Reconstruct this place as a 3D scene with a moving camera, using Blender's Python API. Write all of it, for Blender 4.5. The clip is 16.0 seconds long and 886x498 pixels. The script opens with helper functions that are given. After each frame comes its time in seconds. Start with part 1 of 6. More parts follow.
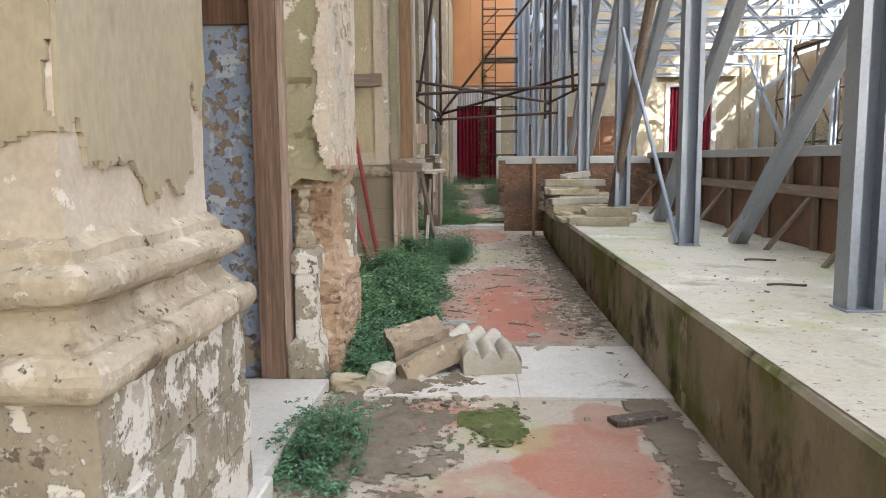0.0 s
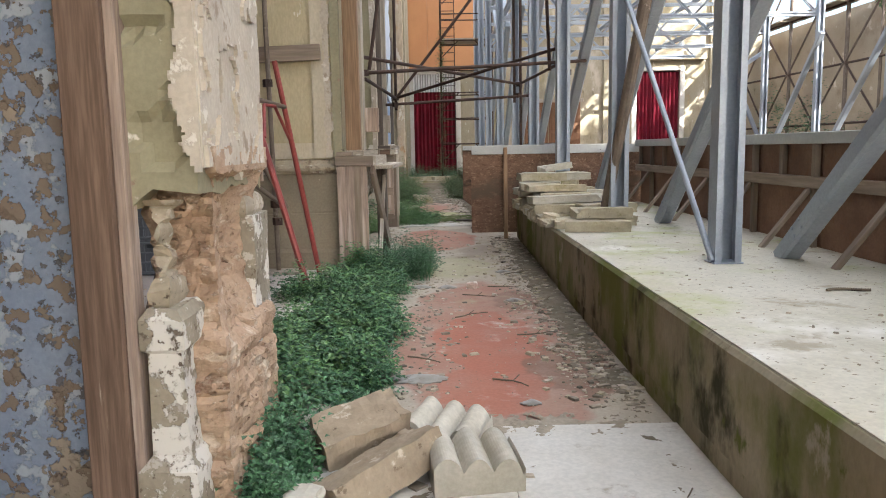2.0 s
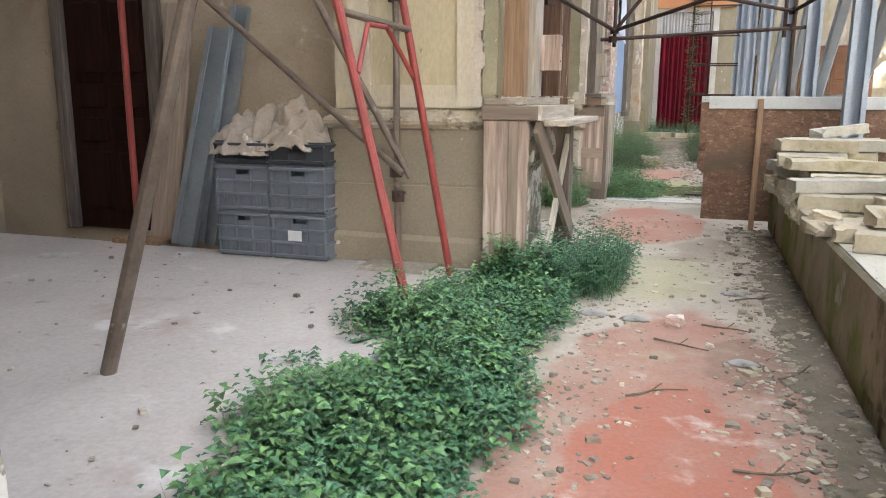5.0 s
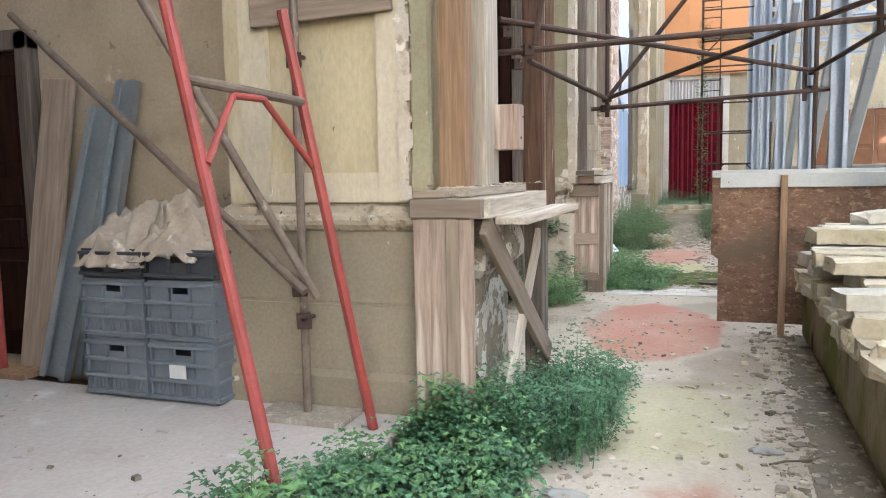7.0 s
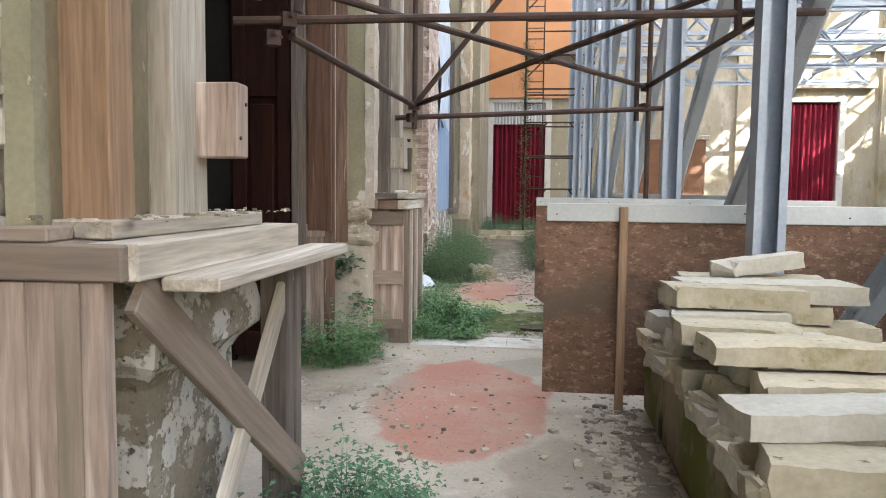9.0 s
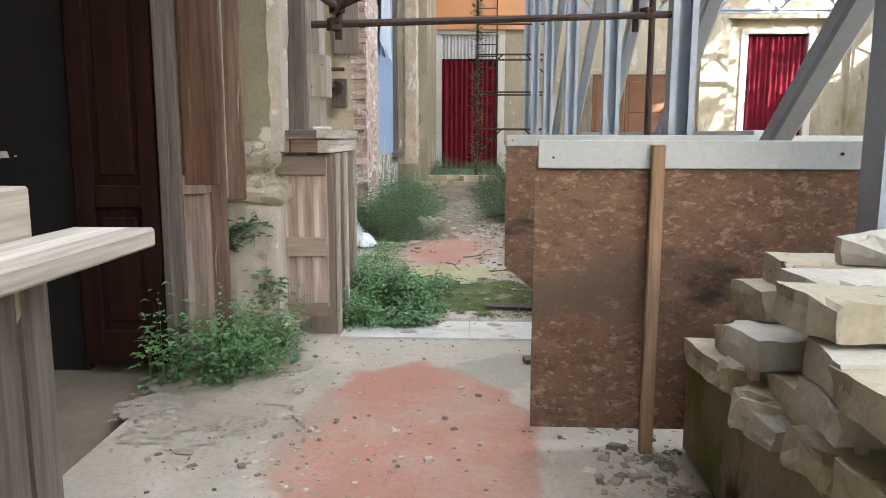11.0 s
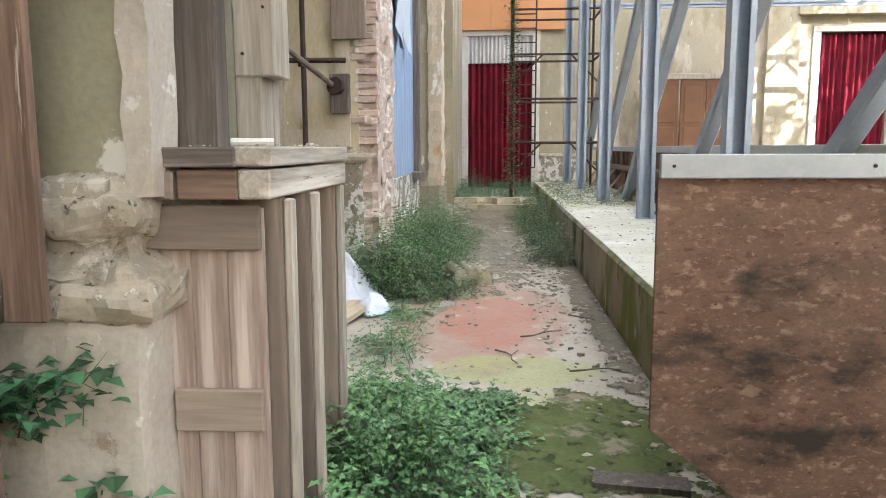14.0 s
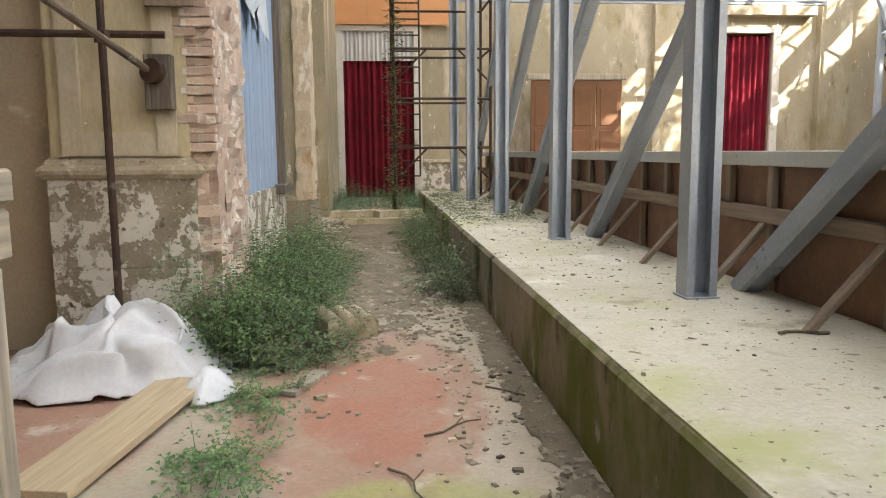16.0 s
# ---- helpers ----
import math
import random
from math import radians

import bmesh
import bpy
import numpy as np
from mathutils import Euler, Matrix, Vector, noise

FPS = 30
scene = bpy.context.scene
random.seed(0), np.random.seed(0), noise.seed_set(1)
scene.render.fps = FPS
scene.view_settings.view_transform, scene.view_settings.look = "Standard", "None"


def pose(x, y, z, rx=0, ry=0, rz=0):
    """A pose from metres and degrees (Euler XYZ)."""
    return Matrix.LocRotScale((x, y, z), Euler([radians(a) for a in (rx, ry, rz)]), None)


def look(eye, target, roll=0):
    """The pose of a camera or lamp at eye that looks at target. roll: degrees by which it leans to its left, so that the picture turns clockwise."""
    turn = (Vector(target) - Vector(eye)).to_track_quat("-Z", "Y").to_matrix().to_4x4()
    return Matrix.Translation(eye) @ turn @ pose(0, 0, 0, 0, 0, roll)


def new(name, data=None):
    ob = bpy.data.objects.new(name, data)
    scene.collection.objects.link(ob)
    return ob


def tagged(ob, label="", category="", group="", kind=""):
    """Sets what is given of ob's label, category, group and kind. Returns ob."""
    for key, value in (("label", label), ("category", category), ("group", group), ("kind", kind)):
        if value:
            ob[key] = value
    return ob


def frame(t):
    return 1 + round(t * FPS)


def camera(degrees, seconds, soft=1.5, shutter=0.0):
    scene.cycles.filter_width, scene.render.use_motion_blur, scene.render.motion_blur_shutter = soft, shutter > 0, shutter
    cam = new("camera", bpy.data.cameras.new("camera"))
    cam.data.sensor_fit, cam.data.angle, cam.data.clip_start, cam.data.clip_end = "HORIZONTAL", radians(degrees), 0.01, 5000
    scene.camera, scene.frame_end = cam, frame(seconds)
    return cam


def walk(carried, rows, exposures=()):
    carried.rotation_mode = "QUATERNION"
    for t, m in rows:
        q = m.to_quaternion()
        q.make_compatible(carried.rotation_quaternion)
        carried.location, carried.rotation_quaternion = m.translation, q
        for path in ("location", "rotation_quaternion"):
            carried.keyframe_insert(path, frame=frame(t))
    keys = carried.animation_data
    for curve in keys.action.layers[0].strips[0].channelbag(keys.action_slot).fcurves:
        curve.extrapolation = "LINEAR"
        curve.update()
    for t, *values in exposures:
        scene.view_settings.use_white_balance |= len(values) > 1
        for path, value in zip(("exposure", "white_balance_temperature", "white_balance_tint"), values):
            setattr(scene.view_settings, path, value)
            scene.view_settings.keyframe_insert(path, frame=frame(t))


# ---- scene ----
cam = camera(61.1, 16.0, soft=1.0)
METRES, EYE, TILT, LEAN, TURN = 15.8, 1.55, 0.0, 0.0, 2.6
ROWS = [
    (0.0, 0.0, 0.0, 0.0, -0.05, -6.75, 0.43),
    (0.5, -0.0011, 0.0281, -0.0008, -0.67, -7.28, 0.91),
    (1.0, -0.0008, 0.0634, -0.0005, -1.91, -7.37, 1.03),
    (1.5, 0.0007, 0.0939, 0.0005, -2.23, -7.54, 0.38),
    (2.0, 0.0015, 0.1291, 0.0015, -3.27, -7.6, 1.04),
    (2.5, 0.0065, 0.1613, 0.0015, -2.89, -7.39, 0.08),
    (3.0, 0.0121, 0.1988, 0.0012, -1.18, -7.78, -0.12),
    (3.5, 0.0195, 0.2296, 0.0007, 0.98, -8.9, -1.02),
    (4.0, 0.0252, 0.2587, -0.0016, 6.87, -12.36, -0.75),
    (6.5, 0.0446, 0.3967, 0.0058, 18.63, -7.44, -0.64),
    (7.0, 0.0446, 0.4239, 0.0071, 16.61, -5.84, 1.08),
    (7.5, 0.0459, 0.4549, 0.008, 12.28, -4.77, 0.42),
    (8.0, 0.0476, 0.4842, 0.0091, 9.36, -3.76, 0.01),
    (8.5, 0.0484, 0.5163, 0.0092, 5.68, -3.52, 0.63),
    (9.0, 0.05, 0.549, 0.0083, 3.9, -4.47, -0.65),
    (9.5, 0.0487, 0.581, 0.0077, 3.51, -5.74, 0.18),
    (12.0, 0.0443, 0.7378, 0.0037, -1.61, -9.38, -0.72),
    (12.5, 0.0421, 0.7716, 0.0049, -1.04, -8.48, 0.09),
    (13.0, 0.0401, 0.806, 0.0061, 1.28, -7.87, -0.71),
    (13.5, 0.0359, 0.8389, 0.0058, 1.94, -7.94, 0.26),
    (14.0, 0.033, 0.8704, 0.006, 1.41, -7.69, 0.17),
    (14.5, 0.0327, 0.9004, 0.0079, -0.46, -6.77, 0.36),
    (15.0, 0.0339, 0.9327, 0.0098, -5.3, -6.0, 0.92),
    (15.5, 0.0365, 0.9641, 0.0086, -7.93, -6.02, -0.28),
    (16.0, 0.0368, 0.9948, 0.0078, -7.72, -7.4, 0.47),
]
EXPOSURES = [(0, 1.68, 5950, 8), (1.5, 1.68, 6000, 8), (3.5, 1.9, 6000, 8), (6.5, 2.5, 5750, 6), (8.0, 2.3, 5750, 6), (9.5, 2.1, 5750, 6), (12.5, 2.38, 5850, 5), (14.0, 2.36, 5850, 5), (15.0, 2.2, 5800, 7), (15.5, 2.05, 6600, 6), (16, 2.05, 6700, 6)]
walk(cam, [(t, pose(0, 0, EYE, TILT, LEAN, TURN) @ pose(METRES * x, METRES * y, METRES * z, 90 + pitch, roll, yaw)) for t, x, y, z, yaw, pitch, roll in ROWS], exposures=EXPOSURES)

# ---- light ----
SUN_FROM = Vector((0.46, -0.74, 0.49)).normalized()
world = bpy.data.worlds.new("world")
scene.world = world
world.use_nodes = True
wn = world.node_tree
sky = wn.nodes.new("ShaderNodeTexSky")
sky.sky_type, sky.sun_disc = "NISHITA", False
sky.sun_elevation, sky.sun_rotation = math.asin(SUN_FROM.z), math.atan2(SUN_FROM.x, SUN_FROM.y)
sky.air_density, sky.dust_density = 1.0, 2.5
wn.links.new(sky.outputs[0], wn.nodes["Background"].inputs[0])
wn.nodes["Background"].inputs[1].default_value = 0.15
sun = new("sun", bpy.data.lights.new("sun", "SUN"))
sun.data.energy, sun.data.angle, sun.data.color = 5.0, radians(0.6), (1.0, 0.95, 0.88)
sun.matrix_world = look(SUN_FROM * 40, (0, 0, 0))


# ---- materials ----
def mat(name, c1, c2, scale=3.0, rough=0.9, metal=0.0, bump=0.25, patches=(), stretch=(1, 1, 1), fine=38.0, grain=0.24, island=0.0, rand=0.0, dist=0.01, coat=0.0, spec=0.3):
    """Two mixed tones, shaped patches (colour, scale, threshold, softness, depth), fine grain and relief."""
    m = bpy.data.materials.new(name)
    m.use_nodes = True
    nt = m.node_tree
    N, L = nt.nodes.new, nt.links.new
    bsdf = nt.nodes["Principled BSDF"]
    tc, mp = N("ShaderNodeTexCoord"), N("ShaderNodeMapping")
    mp.inputs["Scale"].default_value = stretch
    L(tc.outputs["Object"], mp.inputs["Vector"])

    def noise_tex(s, detail=5.0, r=0.6, vec=None):
        n = N("ShaderNodeTexNoise")
        n.inputs["Scale"].default_value, n.inputs["Detail"].default_value, n.inputs["Roughness"].default_value = s, detail, r
        L((vec or mp).outputs[0], n.inputs["Vector"])
        return n.outputs[0]

    def mix(fac, a, b, mode="MIX"):
        x = N("ShaderNodeMix")
        x.data_type, x.blend_type = "RGBA", mode
        for sock, val in ((x.inputs[0], fac), (x.inputs[6], a), (x.inputs[7], b)):
            if hasattr(val, "links"):
                L(val, sock)
            else:
                sock.default_value = val if isinstance(val, float) else (*val, 1.0)
        return x.outputs[2]

    def ramp(val, lo, hi):
        r = N("ShaderNodeMapRange")
        r.interpolation_type = "SMOOTHSTEP"
        L(val, r.inputs[0])
        r.inputs[1].default_value, r.inputs[2].default_value = lo, hi
        return r.outputs[0]

    def math_node(op, a, b):
        x = N("ShaderNodeMath")
        x.operation = op
        for sock, val in zip(x.inputs, (a, b)):
            if hasattr(val, "links"):
                L(val, sock)
            else:
                sock.default_value = val
        return x.outputs[0]

    col = mix(ramp(noise_tex(scale), 0.3, 0.7), c1, c2)
    f = noise_tex(fine, 3.0)
    col = mix(grain, col, mix(ramp(f, 0.25, 0.75), (0.35, 0.35, 0.35), (1.0, 1.0, 1.0)), "MULTIPLY")
    height = math_node("MULTIPLY", f, 0.25)
    for i, (c, s, thr, soft, deep) in enumerate(patches):
        off = N("ShaderNodeMapping")
        off.inputs["Location"].default_value = (3.1 * i + 1.7, 7.3 * i, 1.9 * i)
        L(mp.outputs[0], off.inputs["Vector"])
        k = ramp(noise_tex(s, 8.0, 0.62, off), thr, thr + soft)
        col = mix(k, col, c)
        height = math_node("SUBTRACT", height, math_node("MULTIPLY", k, deep))
    if island or rand:
        src = N("ShaderNodeNewGeometry").outputs["Random Per Island"] if island else N("ShaderNodeObjectInfo").outputs["Random"]
        amt = island or rand
        v = N("ShaderNodeHueSaturation")
        L(math_node("ADD", math_node("MULTIPLY", src, amt), 1.0 - amt / 2), v.inputs["Value"])
        L(col, v.inputs["Color"])
        col = v.outputs[0]
    L(col, bsdf.inputs["Base Color"])
    b = N("ShaderNodeBump")
    b.inputs["Strength"].default_value, b.inputs["Distance"].default_value = bump, dist
    L(height, b.inputs["Height"])
    L(b.outputs[0], bsdf.inputs["Normal"])
    bsdf.inputs["Roughness"].default_value, bsdf.inputs["Metallic"].default_value = rough, metal
    bsdf.inputs["Specular IOR Level"].default_value = spec
    bsdf.inputs["Coat Weight"].default_value = coat
    return m


PLASTER = mat("ochre_plaster", (0.44, 0.375, 0.265), (0.36, 0.31, 0.215), 1.0, patches=[((0.56, 0.49, 0.39), 1.3, 0.53, 0.16, 0.0), ((0.27, 0.225, 0.125), 1.3, 0.52, 0.20, 0.0), ((0.22, 0.18, 0.11), 3.4, 0.58, 0.14, 0.0), ((0.40, 0.29, 0.15), 2.2, 0.60, 0.14, 0.0), ((0.66, 0.61, 0.52), 7.0, 0.66, 0.025, 0.5), ((0.22, 0.16, 0.11), 9.0, 0.68, 0.03, 0.6)], bump=0.5, stretch=(1, 1, 0.42))
PLASTER_LIGHT = mat("yellow_ochre_plaster", (0.58, 0.50, 0.33), (0.48, 0.405, 0.255), 0.9, patches=[((0.66, 0.58, 0.45), 1.4, 0.54, 0.16, 0.0), ((0.40, 0.33, 0.185), 1.2, 0.55, 0.18, 0.0), ((0.33, 0.255, 0.15), 3.2, 0.60, 0.12, 0.0), ((0.74, 0.69, 0.59), 6.0, 0.66, 0.025, 0.5), ((0.26, 0.19, 0.12), 9.0, 0.68, 0.03, 0.6)], bump=0.5, stretch=(1, 1, 0.4))
CREAM = mat("cream_plaster", (0.62, 0.545, 0.41), (0.52, 0.45, 0.33), 1.2, patches=[((0.60, 0.53, 0.43), 2.2, 0.56, 0.14, 0.0), ((0.28, 0.235, 0.16), 1.7, 0.60, 0.14, 0.0), ((0.70, 0.65, 0.56), 8.0, 0.66, 0.03, 0.4), ((0.24, 0.18, 0.12), 10.0, 0.70, 0.03, 0.5)], bump=0.5, stretch=(1, 1, 0.5))
STUCCO = mat("bare_stucco", (0.60, 0.53, 0.43), (0.50, 0.43, 0.34), 3.0, patches=[((0.34, 0.26, 0.19), 4.0, 0.60, 0.08, 0.4), ((0.70, 0.65, 0.57), 7.0, 0.60, 0.05, -0.2)], bump=0.7)
PLASTER_GREEN = mat("olive_plaster", (0.35, 0.315, 0.205), (0.275, 0.245, 0.155), 1.6, patches=[((0.62, 0.57, 0.48), 3.0, 0.60, 0.04, 0.6), ((0.30, 0.22, 0.15), 5.0, 0.66, 0.04, 0.8)], bump=0.5)
PLASTER_WALL = mat("tan_plaster", (0.48, 0.395, 0.285), (0.39, 0.315, 0.22), 0.8, patches=[((0.30, 0.235, 0.16), 1.1, 0.56, 0.16, 0.0), ((0.60, 0.53, 0.42), 1.6, 0.62, 0.08, 0.3), ((0.26, 0.20, 0.14), 6.0, 0.66, 0.05, 0.4)], bump=0.35)
STONE_PAINT = mat("flaking_white_stone", (0.36, 0.31, 0.23), (0.26, 0.22, 0.16), 4.0, patches=[((0.66, 0.62, 0.55), 4.6, 0.50, 0.025, -0.7), ((0.46, 0.41, 0.34), 11.0, 0.58, 0.04, -0.2), ((0.15, 0.115, 0.08), 8.0, 0.62, 0.05, 0.6), ((0.50, 0.45, 0.38), 24.0, 0.60, 0.05, -0.3), ((0.16, 0.12, 0.085), 31.0, 0.62, 0.05, 0.5)], bump=0.8)
DADO = mat("painted_dado", (0.33, 0.275, 0.195), (0.27, 0.23, 0.165), 1.5, patches=[((0.60, 0.53, 0.44), 4.0, 0.68, 0.03, 0.5), ((0.26, 0.22, 0.17), 2.0, 0.64, 0.12, 0.1)], bump=0.35)
MOULDING = mat("worn_stone_moulding", (0.50, 0.43, 0.32), (0.37, 0.31, 0.22), 3.5, patches=[((0.58, 0.52, 0.42), 5.0, 0.56, 0.08, -0.3), ((0.19, 0.145, 0.10), 3.0, 0.58, 0.10, 0.5), ((0.12, 0.09, 0.06), 13.0, 0.64, 0.05, 0.8), ((0.60, 0.55, 0.46), 21.0, 0.62, 0.05, -0.3), ((0.15, 0.11, 0.075), 30.0, 0.62, 0.06, 0.6)], bump=0.9)
BLUE = mat("flaking_blue_paint", (0.24, 0.295, 0.395), (0.30, 0.345, 0.425), 2.0, patches=[((0.40, 0.43, 0.47), 7.0, 0.54, 0.06, -0.3), ((0.33, 0.27, 0.20), 2.6, 0.57, 0.012, 1.2), ((0.22, 0.165, 0.12), 9.0, 0.545, 0.010, 1.6), ((0.14, 0.13, 0.13), 16.0, 0.60, 0.012, 1.2)], bump=1.0, dist=0.014)
BRICK_RUBBLE = mat("exposed_brick_core", (0.50, 0.36, 0.245), (0.41, 0.275, 0.18), 5.0, stretch=(1, 1, 1.7), patches=[((0.60, 0.49, 0.37), 6.0, 0.55, 0.12, 0.2), ((0.30, 0.175, 0.11), 7.0, 0.60, 0.10, 0.8), ((0.56, 0.44, 0.33), 30.0, 0.58, 0.10, -0.4), ((0.22, 0.135, 0.09), 26.0, 0.64, 0.06, 0.8)], bump=0.9, dist=0.03)
PINK_CORE = mat("pinkish_masonry", (0.60, 0.47, 0.385), (0.50, 0.37, 0.29), 4.0, stretch=(1, 1, 2.0), patches=[((0.70, 0.64, 0.57), 4.0, 0.52, 0.10, -0.3), ((0.33, 0.22, 0.16), 8.0, 0.62, 0.06, 0.7)], bump=0.8, dist=0.02)
ORANGE_STUCCO = mat("orange_stained_stucco", (0.62, 0.52, 0.39), (0.52, 0.40, 0.27), 1.5, stretch=(1, 1, 0.5), patches=[((0.50, 0.27, 0.12), 2.4, 0.56, 0.10, 0.2), ((0.70, 0.64, 0.54), 4.0, 0.58, 0.05, -0.3)], bump=0.6)
BRICK = mat("pink_brick", (0.60, 0.46, 0.375), (0.52, 0.375, 0.295), 5.0, patches=[((0.70, 0.64, 0.57), 5.0, 0.52, 0.10, -0.2)], rand=0.35, bump=0.5)
WOOD = mat("weathered_timber", (0.38, 0.30, 0.23), (0.26, 0.20, 0.15), 4.0, stretch=(7, 7, 0.5), patches=[((0.12, 0.08, 0.055), 1.7, 0.68, 0.06, 0.2), ((0.50, 0.42, 0.33), 0.9, 0.60, 0.12, 0.0), ((0.18, 0.15, 0.10), 0.5, 0.60, 0.14, 0.0)], rough=0.85, rand=0.5, fine=8, grain=0.6, bump=0.45)
WOOD_PINK = mat("pinkish_planks", (0.44, 0.335, 0.265), (0.335, 0.25, 0.195), 3.0, stretch=(7, 7, 0.45), patches=[((0.52, 0.43, 0.36), 1.0, 0.60, 0.12, 0.0), ((0.20, 0.14, 0.10), 1.7, 0.66, 0.06, 0.2), ((0.17, 0.11, 0.075), 4.2, 0.68, 0.04, 0.3)], rough=0.85, rand=0.3, fine=8, grain=0.55, bump=0.25)
WOOD_ORANGE = mat("orange_timber", (0.38, 0.245, 0.145), (0.30, 0.185, 0.105), 3.0, stretch=(7, 7, 0.4), patches=[((0.20, 0.10, 0.05), 1.5, 0.72, 0.05, 0.2)], rough=0.8, rand=0.2, fine=8, grain=0.55)
WOOD_GREY = mat("grey_timber", (0.20, 0.165, 0.135), (0.13, 0.105, 0.085), 3.0, stretch=(8, 8, 0.4), patches=[((0.34, 0.29, 0.24), 1.2, 0.60, 0.10, 0.0)], rough=0.9, rand=0.35, fine=8, grain=0.555)
WOOD_PALE = mat("pale_timber", (0.52, 0.455, 0.365), (0.41, 0.35, 0.275), 3.0, stretch=(7, 7, 0.4), patches=[((0.62, 0.56, 0.47), 1.1, 0.58, 0.12, 0.0), ((0.27, 0.205, 0.14), 1.6, 0.64, 0.06, 0.2), ((0.22, 0.165, 0.11), 4.0, 0.66, 0.04, 0.3)], rough=0.85, rand=0.25, fine=9, grain=0.5, bump=0.4)
WOOD_NEW = mat("fresh_yellow_board", (0.60, 0.49, 0.33), (0.52, 0.41, 0.27), 3.0, stretch=(7, 7, 0.4), patches=[((0.42, 0.31, 0.19), 1.2, 0.62, 0.10, 0.1)], rough=0.8, fine=8, grain=0.25)
WOOD_BROWN = mat("brown_door_wood", (0.155, 0.085, 0.052), (0.095, 0.050, 0.030), 3.0, stretch=(7, 7, 0.4), patches=[((0.30, 0.20, 0.13), 1.2, 0.68, 0.10, 0.1)], rough=0.7, rand=0.3, fine=8, grain=0.55)
WOOD_JAMB = mat("brown_jamb_wood", (0.25, 0.165, 0.115), (0.15, 0.095, 0.065), 3.0, stretch=(8, 8, 0.5), patches=[((0.46, 0.38, 0.30), 1.6, 0.66, 0.05, 0.2), ((0.08, 0.05, 0.03), 2.2, 0.70, 0.06, 0.5)], rough=0.85, rand=0.2, fine=8, grain=0.55, bump=0.5)
# dark red-brown door wood, lowered further to carry the recess's shade
WOOD_DARK = mat("dark_red_door_wood_shaded", (0.030, 0.011, 0.007), (0.017, 0.007, 0.005), 3.0, stretch=(7, 7, 0.4), rough=0.75, fine=22, spec=0.12)
OSB = mat("strand_board", (0.235, 0.135, 0.083), (0.17, 0.097, 0.060), 6.0, stretch=(0.8, 0.8, 1.45), patches=[((0.33, 0.215, 0.14), 15.0, 0.56, 0.10, -0.2), ((0.135, 0.072, 0.042), 13.0, 0.56, 0.10, 0.2), ((0.30, 0.18, 0.11), 34.0, 0.58, 0.06, -0.2), ((0.11, 0.06, 0.036), 30.0, 0.60, 0.06, 0.2), ((0.12, 0.085, 0.055), 1.3, 0.52, 0.18, 0.0), ((0.045, 0.032, 0.022), 1.9, 0.57, 0.12, 0.0)], rough=0.75, bump=0.35, fine=70, grain=0.35)
OSB_BACK = mat("dark_board", (0.30, 0.18, 0.12), (0.22, 0.125, 0.085), 3.0, patches=[((0.24, 0.13, 0.08), 12.0, 0.58, 0.06, 0.1)], rough=0.8)
CONCRETE = mat("mossy_concrete", (0.36, 0.31, 0.22), (0.26, 0.225, 0.15), 1.5, stretch=(1, 1, 0.62), patches=[((0.135, 0.150, 0.035), 1.0, 0.45, 0.16, 0.0), ((0.36, 0.33, 0.26), 3.0, 0.62, 0.06, 0.0), ((0.040, 0.036, 0.016), 1.9, 0.54, 0.14, 0.1), ((0.10, 0.115, 0.02), 5.0, 0.60, 0.10, -0.2)], bump=0.35)
CONCRETE_TOP = mat("pale_concrete_top", (0.64, 0.60, 0.50), (0.53, 0.49, 0.38), 0.8, patches=[((0.43, 0.44, 0.22), 0.8, 0.50, 0.18, 0.0), ((0.72, 0.69, 0.62), 1.3, 0.56, 0.16, 0.0), ((0.38, 0.33, 0.24), 3.0, 0.58, 0.14, 0.0), ((0.26, 0.21, 0.15), 9.0, 0.62, 0.08, -0.2), ((0.20, 0.16, 0.11), 22.0, 0.62, 0.05, -0.3)], bump=0.3)
LITTER_SOIL = mat("littered_soil", (0.27, 0.225, 0.165), (0.19, 0.16, 0.11), 3.0, patches=[((0.40, 0.35, 0.27), 7.0, 0.58, 0.08, -0.2), ((0.11, 0.10, 0.055), 5.0, 0.58, 0.10, 0.2), ((0.45, 0.40, 0.32), 26.0, 0.62, 0.05, -0.4)], bump=0.8)
SOIL_PALE = mat("pale_dusty_soil", (0.40, 0.34, 0.26), (0.31, 0.26, 0.19), 2.0, patches=[((0.22, 0.18, 0.12), 3.0, 0.56, 0.12, 0.0), ((0.18, 0.14, 0.10), 18.0, 0.64, 0.05, -0.3)], bump=0.5)
STEEL = mat("galvanised_steel", (0.39, 0.43, 0.48), (0.32, 0.35, 0.395), 1.3, rough=0.45, metal=0.12, patches=[((0.22, 0.18, 0.14), 3.0, 0.70, 0.08, 0.0), ((0.48, 0.51, 0.55), 2.0, 0.62, 0.1, 0.0)], bump=0.06, grain=0.2, spec=0.5)
STEEL_GALV = mat("zinc_sheet", (0.40, 0.44, 0.47), (0.32, 0.36, 0.39), 2.0, rough=0.4, metal=0.7, bump=0.05, grain=0.15, spec=0.5)
RUST = mat("rusty_tube", (0.060, 0.040, 0.033), (0.095, 0.056, 0.040), 6.0, rough=0.7, metal=0.3, patches=[((0.18, 0.14, 0.115), 5.0, 0.64, 0.06, 0.0)], bump=0.2)
TUBE_GREY = mat("grey_brown_tube", (0.24, 0.19, 0.15), (0.17, 0.13, 0.10), 5.0, rough=0.65, metal=0.3, patches=[((0.36, 0.30, 0.25), 6.0, 0.62, 0.06, 0.0)], bump=0.2)
